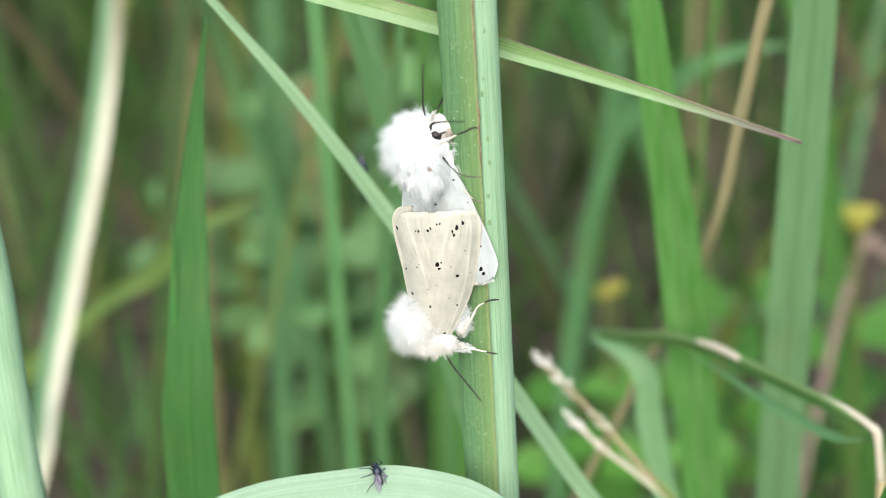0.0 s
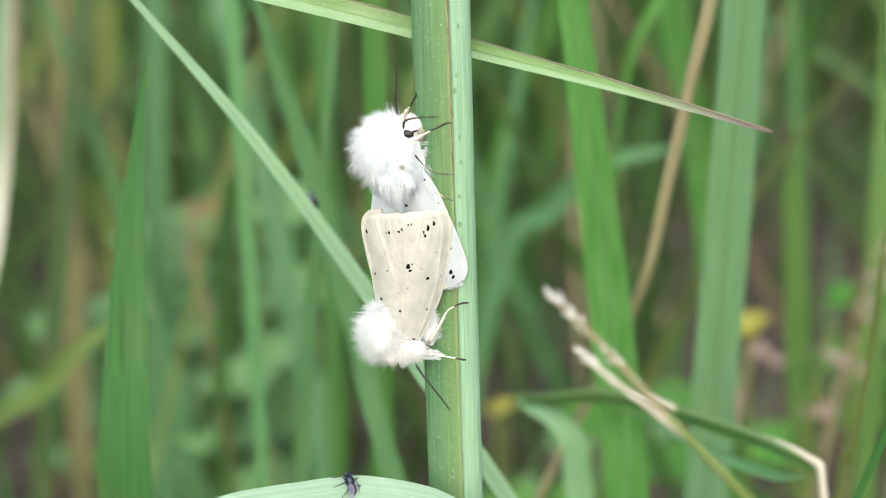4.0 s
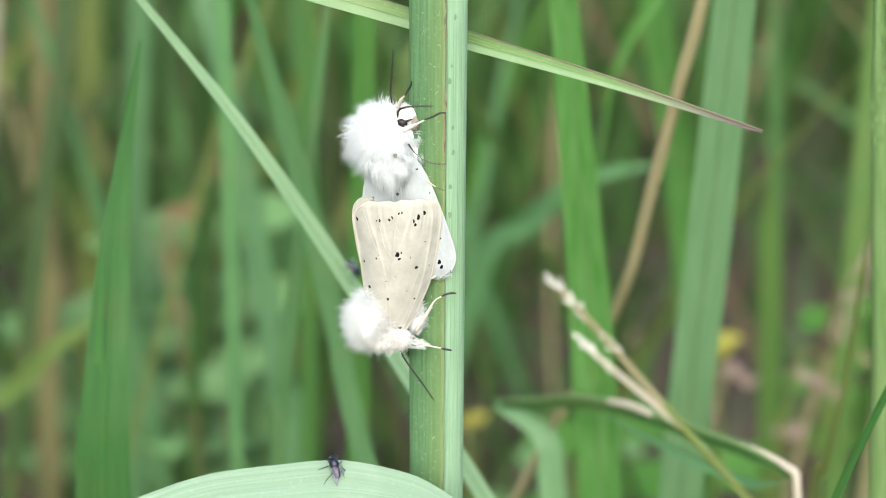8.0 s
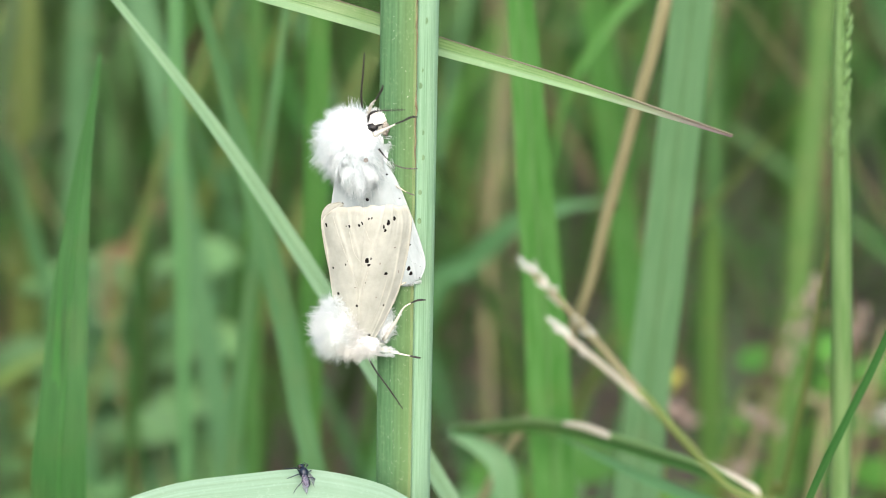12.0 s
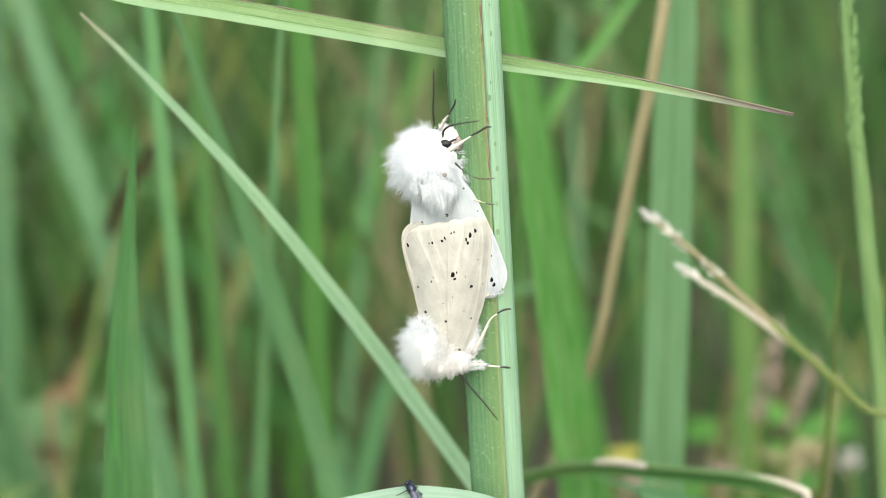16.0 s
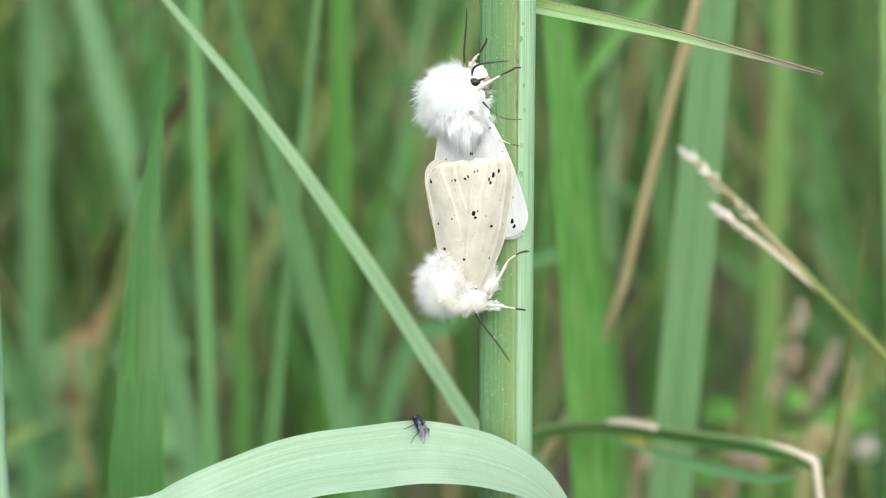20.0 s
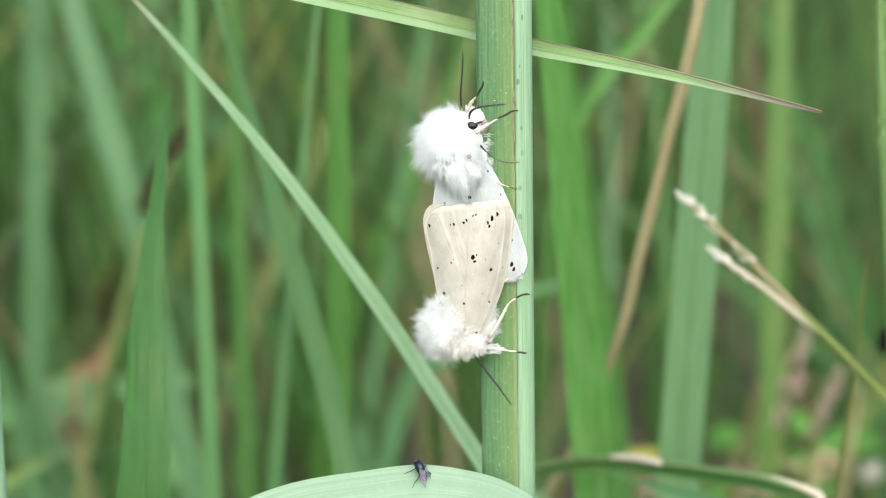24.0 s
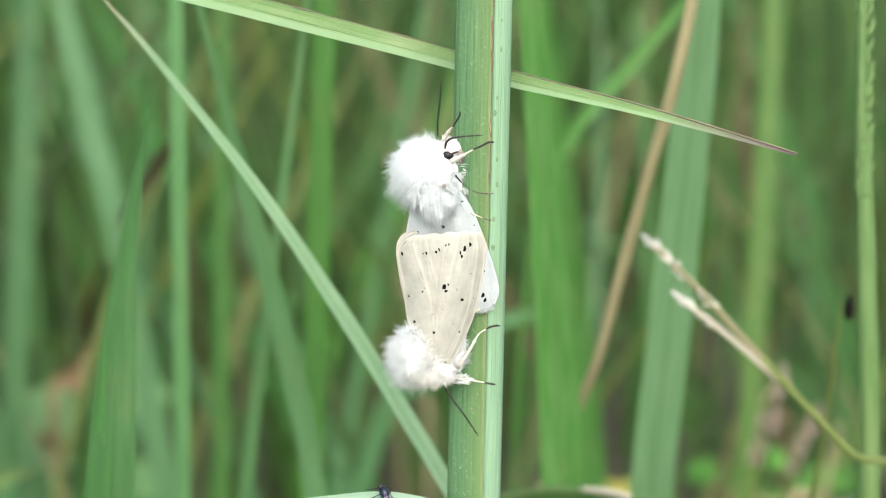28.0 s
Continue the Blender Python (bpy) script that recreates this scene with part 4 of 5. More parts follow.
def lower_moth():
    m = thing("moth", (-5.6, -6.3, -0.9), "cream moth with black dots, white ruff, head down", "moth", "mating moths")
    c = (-9.4, -8.5, -7.3)
    ball("thorax", c, (2.9, 2.8, 3.4), CORE, m, "white thorax", rough=0.2)

    def long(d):
        return (1.2 + 0.75 * max(0, -d.x) + 0.6 * max(0, -d.z) + 0.4 * max(0, d.z)) * (1 - 0.35 * max(0, -d.y))

    fur("fur", c, (2.9, 2.8, 3.4), 5600, long, (-0.3, -0.05, -0.1), FUR_LOW, m, "long white fur", keep=lambda d: d.x < 0.55 and d.y < 0.6, seed=12)
    fur("wisp", c, (2.8, 2.6, 3.3), 500, lambda d: 1.5 + 0.5 * max(0, -d.x), (-0.3, 0.0, 0.1), FUR_LOW, m, "long loose white hairs", keep=lambda d: d.x < 0.2 and d.y < 0.5, seed=25, spread=0.45, thin=0.022, tuft=5)
    fur("ruff", (-7.4, -10.4, -8.9), (2.7, 1.2, 1.5), 2100, lambda d: 1.15, (-0.05, -0.1, -0.45), FUR_WARM, m, "cream neck fur", keep=lambda d: d.z < 0.5, seed=14)
    for k in range(5):
        f = k / 4
        fur("edge_fur", (-10.3 + 3.2 * f, -9.9 - 1.4 * f, -3.4 - 5.0 * f), (0.8, 0.5, 0.8), 420, lambda d: 1.1, (0.45, -0.1, 0.15), FUR_WARM if k > 1 else FUR_LOW, m, seed=70 + k, spread=0.5, thin=0.022, tuft=6)
    ball("head", (-7.0, -10.0, -9.1), (2.5, 1.35, 1.6), CORE, m, "cream head", rough=0.2)
    ball("abdomen", (-5.4, -5.9, -0.2), (2.6, 2.0, 6.0), CORE, m, "cream abdomen", rough=0.2)
    fur("flank_fur", (-3.7, -7.3, -6.8), (1.3, 1.6, 2.9), 1500, lambda d: 0.75, (0.25, -0.05, 0.25), FUR_LOW, m, "greyish white flank fur", keep=lambda d: d.x > -0.3, seed=15)
    ball("flank", (-3.7, -7.1, -6.9), (1.4, 1.5, 3.0), CORE, m, "white flank", rough=0.2)
    out_l = [(-10.9, -8.3, 9.6), (-12.2, -7.6, 7.5), (-11.5, -7.9, 3.0), (-11.0, -8.3, -1.3), (-10.2, -8.7, -5.3), (-7.9, -9.9, -9.1)]
    out_r = [(-0.8, -9.5, 10.6), (-0.1, -9.3, 8.0), (-0.8, -9.3, 2.7), (-1.8, -9.5, -1.5), (-3.6, -9.9, -5.5), (-5.6, -10.3, -9.1)]
    mid = [(-5.7, -10.5, 10.6), (-6.2, -10.9, 8.2), (-6.6, -11.2, 3.8), (-7.0, -11.2, -0.6), (-7.1, -11.0, -5.0), (-6.9, -10.6, -8.7)]
    wl = part("wing", wing_mesh("wing", out_l, mid, bulge=0.75, ripple=0.09, seed=3, veins=((0.14, 1.1), (0.42, 1.25), (0.8, 0.9))), CREAM, m, "folded cream wing with black dots")
    under = [(-9.7, -7.9, 10.6), (-11.6, -7.3, 9.8), (-12.35, -7.2, 7.7), (-11.75, -7.5, 3.0), (-10.7, -7.9, -1.8)]
    part("hindwing", wing_mesh("hindwing", under, [(-8.2, -7.9, 10.4), (-9.4, -8.0, 8.4), (-10.2, -8.0, 6.4), (-10.2, -8.0, 2.6), (-9.6, -8.1, -1.4)], n=24, m=16, bulge=0.1, ripple=0.05, seed=9, veins=((0.5, 0.0),), band=0.001), CREAM, m, "cream hindwing showing at the edge")
    over = [Vector(p) + Vector((-0.25, -0.14, 0)) for p in mid]
    wr = part("wing", wing_mesh("wing", out_r, over, bulge=0.7, ripple=0.08, seed=5, veins=((0.16, 0.15), (0.62, 0.5))), CREAM, m, "folded cream wing with black dots")
    skin = Skin(wl, wr)
    for px, w, h_, a, side in (
        ((-11.6, -9.3, 7.8), 0.2, 0.36, 20, wl), ((-8.9, -9.3, 7.5), 0.1, 0.14, 0, wl), ((-8.5, -9.3, 7.5), 0.16, 0.26, 15, wl), ((-7.2, -9.3, 7.6), 0.2, 0.24, 30, wl), ((-6.8, -9.3, 7.9), 0.12, 0.3, 20, wl),
        ((-10.7, -9.3, 1.7), 0.17, 0.2, 0, wl), ((-9.0, -9.3, 2.1), 0.14, 0.18, 0, wl), ((-10.0, -9.3, -2.0), 0.28, 0.25, 0, wl), ((-9.4, -9.3, -4.8), 0.15, 0.12, 0, wl), ((-7.5, -9.3, -3.8), 0.22, 0.22, 0, wl), ((-8.7, -9.3, 2.6), 0.08, 0.08, 0, wl),
        ((-5.9, -9.3, 8.5), 0.12, 0.2, -20, wr), ((-5.5, -9.3, 8.6), 0.12, 0.2, -20, wr), ((-2.5, -9.3, 8.6), 0.24, 0.36, 5, wr), ((-3.3, -9.3, 8.0), 0.26, 0.5, -5, wr), ((-3.9, -9.3, 7.4), 0.16, 0.34, 0, wr), ((-3.7, -9.3, 6.9), 0.2, 0.28, -10, wr),
        ((-6.1, -9.3, 2.6), 0.38, 0.42, 0, wr), ((-5.9, -9.3, 2.0), 0.28, 0.2, 20, wr), ((-5.6, -9.3, 2.9), 0.12, 0.2, 0, wr), ((-3.6, -9.3, 0.8), 0.32, 0.24, 0, wr), ((-6.4, -9.3, -0.5), 0.1, 0.1, 0, wr), ((-3.9, -9.3, -3.7), 0.16, 0.18, 0, wr), ((-5.9, -9.3, -8.0), 0.27, 0.22, 0, wr)):
        spot(skin, px, w, h_, a, side)
    for px, w, h_, side in (((-4.4, -9.3, 2.2), 0.12, 0.24, wr), ((-1.9, -9.3, 1.1), 0.12, 0.24, wr), ((-2.4, -9.3, 4.5), 0.2, 0.1, wr), ((-4.9, -9.3, -2.6), 0.14, 0.1, wr), ((-7.7, -9.3, -1.2), 0.2, 0.1, wl), ((-7.0, -10.3, -8.8), 0.3, 0.36, wl), ((-7.7, -10.3, -7.9), 0.14, 0.3, wl)):
        spot(skin, px, w, h_, 0, side, GREY)
    for pts, r, side in (
        ([(-10.7, -9.3, 9.0), (-9.6, -9.3, 5.2), (-8.1, -9.3, 1.1), (-7.2, -9.3, -1.4)], 0.05, wl), ([(-8.5, -9.3, 6.8), (-7.8, -9.3, 3.7), (-6.4, -9.3, 1.7)], 0.07, wl), ([(-6.4, -9.3, 7.1), (-5.5, -9.3, 4.8), (-4.7, -9.3, 2.6)], 0.07, wr),
        ([(-6.0, -9.3, 1.2), (-6.6, -9.3, -1.2), (-6.9, -9.3, -3.6), (-7.1, -9.3, -6.4)], 0.07, wr), ([(-3.4, -9.3, 0.2), (-4.4, -9.3, -3.4), (-5.6, -9.3, -6.4)], 0.06, wr),
        ([(-12.1, -8.3, 7.7), (-11.5, -8.3, 3.2), (-10.9, -8.3, -1.3)], 0.07, wl), ([(-0.2, -9.3, 8.1), (-1.0, -9.3, 2.7), (-1.9, -9.3, -1.6), (-3.6, -9.9, -5.4)], 0.07, wr)):
        vein(skin, pts, r * 0.55, side, VEIN)
    antenna([(-6.1, -10.3, -10.7), (-4.8, -10.9, -12.8), (-3.0, -11.3, -15.3), (-1.2, -11.3, -18.1)], m, 0.22)
    leg([(-3.8, -8.5, -9.0), (-2.2, -9.7, -5.9), (-1.2, -10.2, -3.8), (0.0, -10.4, -2.9)], [(-0.2, -10.4, -3.0), (0.6, -10.5, -2.6), (1.3, -10.5, -2.5), (1.8, -10.3, -2.6)], m, 0.21, label="cream furry leg")
    leg([(-5.6, -9.1, -10.0), (-3.8, -9.7, -10.0), (-1.9, -10.1, -10.4), (-0.2, -10.3, -10.7)], [(-0.3, -10.3, -10.7), (0.3, -10.4, -10.8), (0.8, -10.4, -10.9), (1.2, -10.3, -11.0)], m, 0.22, label="cream furry leg")
    leg([(-3.4, -8.5, -2.3), (-2.5, -8.9, -1.5), (-1.7, -9.3, -0.9)], [(-1.7, -9.3, -0.9), (-1.3, -9.7, -0.5), (-0.9, -9.9, -0.2)], m, 0.25, light=CREAM, dark=CREAM_EDGE)
    fur("leg_fur", (-3.9, -9.9, -10.2), (1.7, 0.42, 0.5), 700, lambda d: 0.6, (1.6, -0.05, -0.12), FUR_LOW, m, "white leg fur", seed=16)
    return m


upper_moth()
lower_moth()

# ---- flies ----
FLYBODY = plain_mat("fly_body", (0.006, 0.009, 0.018), (0.02, 0.03, 0.05), scale=2500, rough=0.28, metal=0.3)
FLYWING = plain_mat("fly_wing", (0.14, 0.12, 0.18), (0.30, 0.27, 0.34), scale=1200, rough=0.25)
clear = FLYWING.node_tree.nodes.new("ShaderNodeBsdfTransparent")
veil = node(FLYWING.node_tree, "ShaderNodeMixShader", Fac=0.68)
FLYWING.node_tree.links.new(FLYWING.node_tree.nodes["Principled BSDF"].outputs[0], veil.inputs[1])
FLYWING.node_tree.links.new(clear.outputs[0], veil.inputs[2])
FLYWING.node_tree.links.new(veil.outputs[0], FLYWING.node_tree.nodes["Material Output"].inputs[0])
FLYEYE = plain_mat("fly_eye", (0.01, 0.008, 0.008), (0.02, 0.014, 0.012), scale=4000, rough=0.25)


def fly(label, k=1.0):
    """A small fly, head along +x, feet at z = 0, in mm."""
    t = thing("fly", (0, 0, 0), label, "fly", "small flies")
    ball("thorax", (0.4, 0, 1.0), (0.7, 0.56, 0.6), FLYBODY, t, "glossy blue-black thorax")
    ball("abdomen", (-0.6, 0, 0.8), (0.75, 0.42, 0.4), FLYBODY, t, "blue-black abdomen", rough=0.1)
    h = ball("head", (1.2, 0, 0.95), (0.32, 0.45, 0.4), FLYBODY, t, "dark head")
    for s in (1, -1):
        ball("eye", (1.25, 0.3 * s, 1.02), (0.24, 0.2, 0.3), FLYEYE, h, "dark eye", seg=12, rings=8)
        me = mesh_of("wing", *blade_geo([(0.3, 0.32 * s, 1.35), (-0.5, 0.55 * s, 1.3), (-1.3, 0.78 * s, 1.12), (-2.2, 0.92 * s, 0.92)], 1.05, face=(0, 0.3 * s, 1), n=16, fold=0.1, thick=0.03, prof=[0.25, 0.75, 0.95, 1.0, 0.85, 0.5, 0.06]))
        part("wing", me, FLYWING, t, "smoky translucent wing")
        for x, reach, bend in ((0.75, 1.5, 0.9), (0.3, 1.75, 0.15), (-0.1, 1.7, -1.2)):
            leg_ = tube("leg", [(x, 0.35 * s, 0.7), (x + bend * 0.45, (0.35 + reach * 0.45) * s, 1.15), (x + bend * 0.8, (0.3 + reach * 0.8) * s, 0.4), (x + bend * 1.15, (0.3 + reach) * s, 0.02)], [0.08, 0.075, 0.05, 0.035], FLYBODY, t, "thin black leg", n=14, sides=6)
    tube("proboscis", [(1.35, 0, 0.75), (1.45, 0, 0.5)], [0.1, 0.07], FLYBODY, h, n=4, sides=6)
    for o in t.children_recursive:
        o.data.transform(Matrix.Scale(k, 4))
    return t


leaf_fly = fly("small blue-black fly with smoky wings on the broad leaf", 1.15)
walking_fly = fly("small dark fly walking down the slanting grass leaf", 0.95)


def bug():
    t = thing("bug", (0, 0, 0), "small dark beetle climbing a thin grass stem", "beetle")
    ball("wing_case", (0, 0, 0), (0.9, 0.8, 2.0), BLACK, t, "dull black wing case", rough=0.15)
    ball("head", (0, 0, 2.2), (0.6, 0.55, 0.5), BLACK, t)
    for s in (1, -1):
        for z in (1.2, 0.2, -0.8):
            tube("leg", [(0.7 * s, 0.3, z), (1.4 * s, 0.8, z + 0.3), (1.0 * s, 1.5, z + 0.1)], [0.14, 0.12, 0.06], BLACK, t, n=6, sides=5)
    return t


beetle = bug()


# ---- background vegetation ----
GREENS = [DEEP, BRIGHT, BLUEG, OLIVE, DEEP, POINTED, DEEP, SHADED, SHADED, SHADED]
# darker mix for the left, where the gap's shade is painted into the leaves
SHADED_GREENS = [SHADED, SHADED, DEEP, OLIVE, SHADED]


def stand(name, label, category, points, width, material, group, **keys):
    t = thing(name, (points[0][0], points[0][1], GZ), label, category, group)
    leaf_parts(t, points, width, material, **keys)
    return t


def sparse(x, y):
    """The trodden gap on one side, where litter shows."""
    return 0.10 < x / (y + 270) < 0.27 and y < 1300


def background_reeds():
    pick = random.Random(21)
    names = {id(DEEP): "deep green", id(SHADED): "dark green", id(BRIGHT): "bright green", id(BLUEG): "blue-green", id(OLIVE): "yellowish green", id(POINTED): "mid green", id(STRAW): "straw-coloured dry", id(BROWN): "brown withered"}
    for k in range(330):
        if k < 250:
            y = 300 + 1000 * (k / 250) ** 1.1 + pick.uniform(-20, 20)
            half = (y + 300) * 0.34 + 60
            x = pick.uniform(-half, half) - 0.05 * y
            if sparse(x, y) and pick.random() < 0.7:
                continue
        else:
            # reeds off to the sides and behind
            a, r = pick.uniform(0, 2 * math.pi), pick.uniform(650, 1500)
            x, y = r * math.cos(a), r * math.sin(a) - 150
        h = pick.uniform(300, 560)
        # the left side takes the mix darkened to stand for shade
        greens = GREENS if x / (y + 270) > -0.15 else SHADED_GREENS
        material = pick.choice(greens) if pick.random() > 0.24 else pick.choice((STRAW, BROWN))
        lean, back = pick.gauss(0, 0.30), pick.gauss(0, 0.14)
        bend = pick.gauss(0, 85)
        pts = [(x, y, GZ), (x + lean * h * 0.35, y + back * h * 0.35, GZ + h * 0.38), (x + lean * h * 0.7 + bend * 0.4, y + back * h * 0.7, GZ + h * 0.72), (x + lean * h + bend, y + back * h, GZ + h)]
        w = pick.uniform(2.8, 7.5) if material not in (STRAW, BROWN) else pick.uniform(1.6, 4)
        stand("reed_leaf", names[id(material)] + " reed leaf standing out of focus", "reed leaf", pts, w, material, "background reeds",
              face=(pick.uniform(-0.7, 0.7), -1, 0.2), n=16, fold=pick.uniform(0.1, 0.4), taper=pick.uniform(0.3, 0.55), power=1.2, thick=0.3, base=0.8)


def placed(name, label, a, b, width, material, **keys):
    """A leaf through two points, carried on to the ground below and upwards."""
    a, b = Vector(a), Vector(b)
    d = (a - b) / (a.z - b.z)
    foot = b + d * (GZ - b.z) * 0.75
    foot.z = GZ
    top = a + d * 90
    mid = (b + foot) / 2 + d * 10
    stand(name, label, "reed leaf", [foot, mid, b, (a + b) / 2, a, top], width, material, "background reeds", n=24, prof=[0.8, 1, 1, 1, 0.92, 0.6], **keys)


def placed_reeds():
    placed("reed_leaf", "narrow bright green reed leaf, upright and blurred", (-15.0, 120.0, 17.8), (-17.4, 122.0, -57.5), 4.6, GRASSY)
    placed("reed_leaf", "broad blue-green reed leaf, upright and blurred", (-95.8, 380.0, -9.8), (-104.0, 370.0, -128.2), 8.0, BLUEG)
    placed("reed_leaf", "broad pale reed leaf, slanting and blurred", (-78.0, 330.0, -4.5), (-65.5, 320.0, -61.6), 8.0, BLUEG)
    placed("reed_leaf", "narrow bright green reed leaf beside a dry one", (-44.1, 130.0, 10.5), (-44.7, 129.0, -87.0), 3.2, SOFT)
    placed("reed_leaf", "deep green reed leaf, upright and blurred", (111.1, 380.0, -89.6), (115.2, 360.0, -205.3), 5.0, DEEP)
    placed("reed_leaf", "deep green reed leaf, upright and blurred", (-34.2, 240.0, -4.1), (-35.9, 240.0, -70.3), 4.5, DEEP)
    placed("reed_leaf", "narrow olive reed leaf, leaning", (-50.4, 320.0, -34.5), (-70.4, 310.0, -83.5), 1.8, OLIVE)
    placed("reed_leaf", "broad mid-green reed leaf standing farther back", (53.5, 258.0, -6.5), (70.0, 285.0, -95.0), 8.4, TWOTONE, face=(-0.3, -1, 0.1))
    placed("reed_leaf", "broad mid-green reed leaf standing farther back", (121.0, 278.0, -19.6), (117.5, 270.0, -95.0), 7.0, MIXED)
    stand("reed_leaf", "short mid-green reed leaf with a pointed tip", "reed leaf", [(112, 310, GZ), (108, 305, -260), (101, 298, -170), (95.5, 285, -100), (93.5, 280, -78)], 7.0, MIXED, "background reeds", n=24, prof=[0.9, 1, 1, 0.8, 0.05])
    placed("reed_leaf", "broad olive yellow reed leaf, upright and blurred", (-127.1, 440.0, -69.0), (-131.0, 430.0, -160.0), 9.6, OLIVE)
    placed("reed_leaf", "brownish olive reed leaf, upright and blurred", (-140.2, 420.0, -70.4), (-143.5, 410.0, -158.0), 8.5, TAN)
    # grass leaves that arch across
    stand("grass_leaf", "pale grass leaf arching sideways", "reed leaf", [(-20, 330, GZ), (-6, 320, -210), (11.2, 300.0, -116.0), (24.2, 290.0, -98.2), (36.6, 280.0, -82.6), (50.5, 275.0, -76.0), (65.8, 270.0, -72.7)], 6.5, BLUEG, "background reeds", n=30)
    stand("grass_leaf", "pale grass leaf arching sideways", "reed leaf", [(-300, 330, GZ), (-250, 300, -262), (-154.0, 276.0, -162.9), (-125.9, 270.0, -141.8), (-111.8, 262.0, -125.9), (-97.7, 258.0, -115.6), (-85.1, 260.0, -112.1)], 5.8, YELLOWG, "background reeds", n=30)
    stand("grass_leaf", "pale grass leaf slanting sideways", "reed leaf", [(34, 190, GZ), (33, 186, -210), (34, 183, -90), (38, 181, -30), (47.2, 180, -6.6), (58.3, 180, 6.5), (69.2, 180, 19.6), (84, 178, 36)], 3.4, GRASSY, "background reeds", n=40, prof=[0.25, 0.25, 0.25, 0.4, 0.95, 1, 0.8, 0.1])
    stand("grass_leaf", "thin bright green grass leaf at the side", "grass leaf", [(24, -22, GZ), (33, -27, -140), (43, -31, -50), (50.2, -34.9, -20.7), (57.3, -38.6, 2.4), (66, -42, 32), (74, -45, 60)], 1.05, POINTED, "background reeds", n=40, fold=0.3, prof=[1, 1, 1, 1, 1, 0.7, 0.2])
    stand("dead_leaf", "small rust-brown withered leaf, blurred", "reed leaf", [(-95, 340, GZ), (-80, 345, -250), (-89.6, 350.0, -126.0), (-82.0, 352.0, -114.9), (-72.5, 355.0, -98.5)], 6.0, WITHERED, "background reeds", n=20, prof=[0.06, 0.06, 0.4, 1, 0.4])
    stand("dead_leaf", "long rust-brown withered leaf leaning over, blurred", "reed leaf", [(-150, 520, GZ), (-110, 480, -200), (-84, 430, -118), (-75, 380, -90), (-66.1, 335, -64.7), (-58.8, 290, -43), (-51, 240, -24), (-46, 215, -12)], 6.5, WITHERED, "background reeds", n=30, prof=[0.5, 0.6, 1.0, 0.7, 0.8, 0.6, 0.6, 0.1])
    t = thing("grass_stalk", (80, 60, GZ), "thin olive grass stalk with a drooping tip", "grass stalk")
    tube("stalk", [(56, 64, GZ), (65.8, 62.0, -93.8), (68.8, 60.0, -63.2), (71.2, 59.0, -42.4), (72.2, 58.0, -26.0), (72.9, 58.0, -17.8)], [0.6, 0.6, 0.55, 0.5, 0.4, 0.15], OLIVE, t, n=40)


def far_grass():
    """The uncounted grass of the meadow all round, one sheet of blades for each colour."""
    pick = random.Random(33)
    # the darkest sheets carry the gaps' shade in their colour
    kinds = (("far_grass", 700, 900, 5200, BRIGHT), ("far_grass", 7900, 900, 6000, SHADED), ("far_grass", 4500, 800, 5600, DEEP), ("undergrowth", 3600, 260, 2300, DEEP), ("undergrowth", 2600, 260, 2300, SHADED),
             ("litter", 1500, 150, 1900, BROWN), ("litter", 300, 150, 1900, STRAW))
    for name, count, r0, r1, materials in kinds:
        verts, faces, uvs = [], [], []
        low = name != "far_grass"
        for k in range(count):
            r = r0 + (r1 - r0) * pick.random() ** (0.8 if name == "far_grass" else 0.6)
            # the meadow thickens ahead, where the reed bed lies
            a = pick.gauss(math.pi / 2, 0.42) if pick.random() < 0.22 else pick.uniform(0, 2 * math.pi)
            x, y = r * math.cos(a), r * math.sin(a)
            if y < -100 and abs(x) < 350 and y > -700 and not low:
                continue
            gap = sparse(x, y)
            if gap and name != "litter" and pick.random() < 0.6:
                continue
            if name == "litter" and not gap and pick.random() < 0.5:
                continue
            h = {"litter": pick.uniform(60, 200), "undergrowth": pick.uniform(60, 190), "far_grass": pick.uniform(320, 620)}[name]
            lean, back, rise = pick.gauss(0, 0.17), pick.gauss(0, 0.15), 1.0
            if name == "undergrowth":
                lean, back = pick.gauss(0, 0.5), pick.gauss(0, 0.3)
            if name == "litter":
                lean, back, rise = pick.gauss(0, 0.9), pick.gauss(0, 0.6), pick.uniform(0.1, 0.5)
            w = pick.uniform(2, 5) if name == "litter" else pick.uniform(3, 8) if low else pick.uniform(4, 10)
            pts = [(x, y, GZ + 6), (x + lean * h * 0.3, y + back * h * 0.3, GZ + 6 + h * 0.5 * rise), (x + lean * h, y + back * h, GZ + 8 + h * rise * (0.6 if name == "litter" else 1))]
            line = spline(pts, 4)
            o = len(verts)
            turn = pick.uniform(-0.8, 0.8)
            s = Vector((math.cos(turn), math.sin(turn), 0))
            for i, c in enumerate(line):
                g = w * 0.5 * (1 - (i / 4) ** 2 * 0.95)
                for j, d in enumerate((s * -g, Vector((0, -0.25 * g, 0)), s * g)):
                    verts.append((c + d) * MM)
                    uvs.append((0.5 * j, i * h / 4 * MM * 4))
            for i in range(4):
                q = o + 3 * i
                faces += [(q, q + 1, q + 4, q + 3), (q + 1, q + 2, q + 5, q + 4)]
        label = {"litter": "dry brown leaf litter on the soil", "undergrowth": "low green undergrowth between the reeds", "far_grass": "dense green grass and reeds of the meadow"}[name]
        tagged(part(name, mesh_of(name, verts, faces, uvs), materials), label, "litter" if name == "litter" else "grass", kind="stuff")


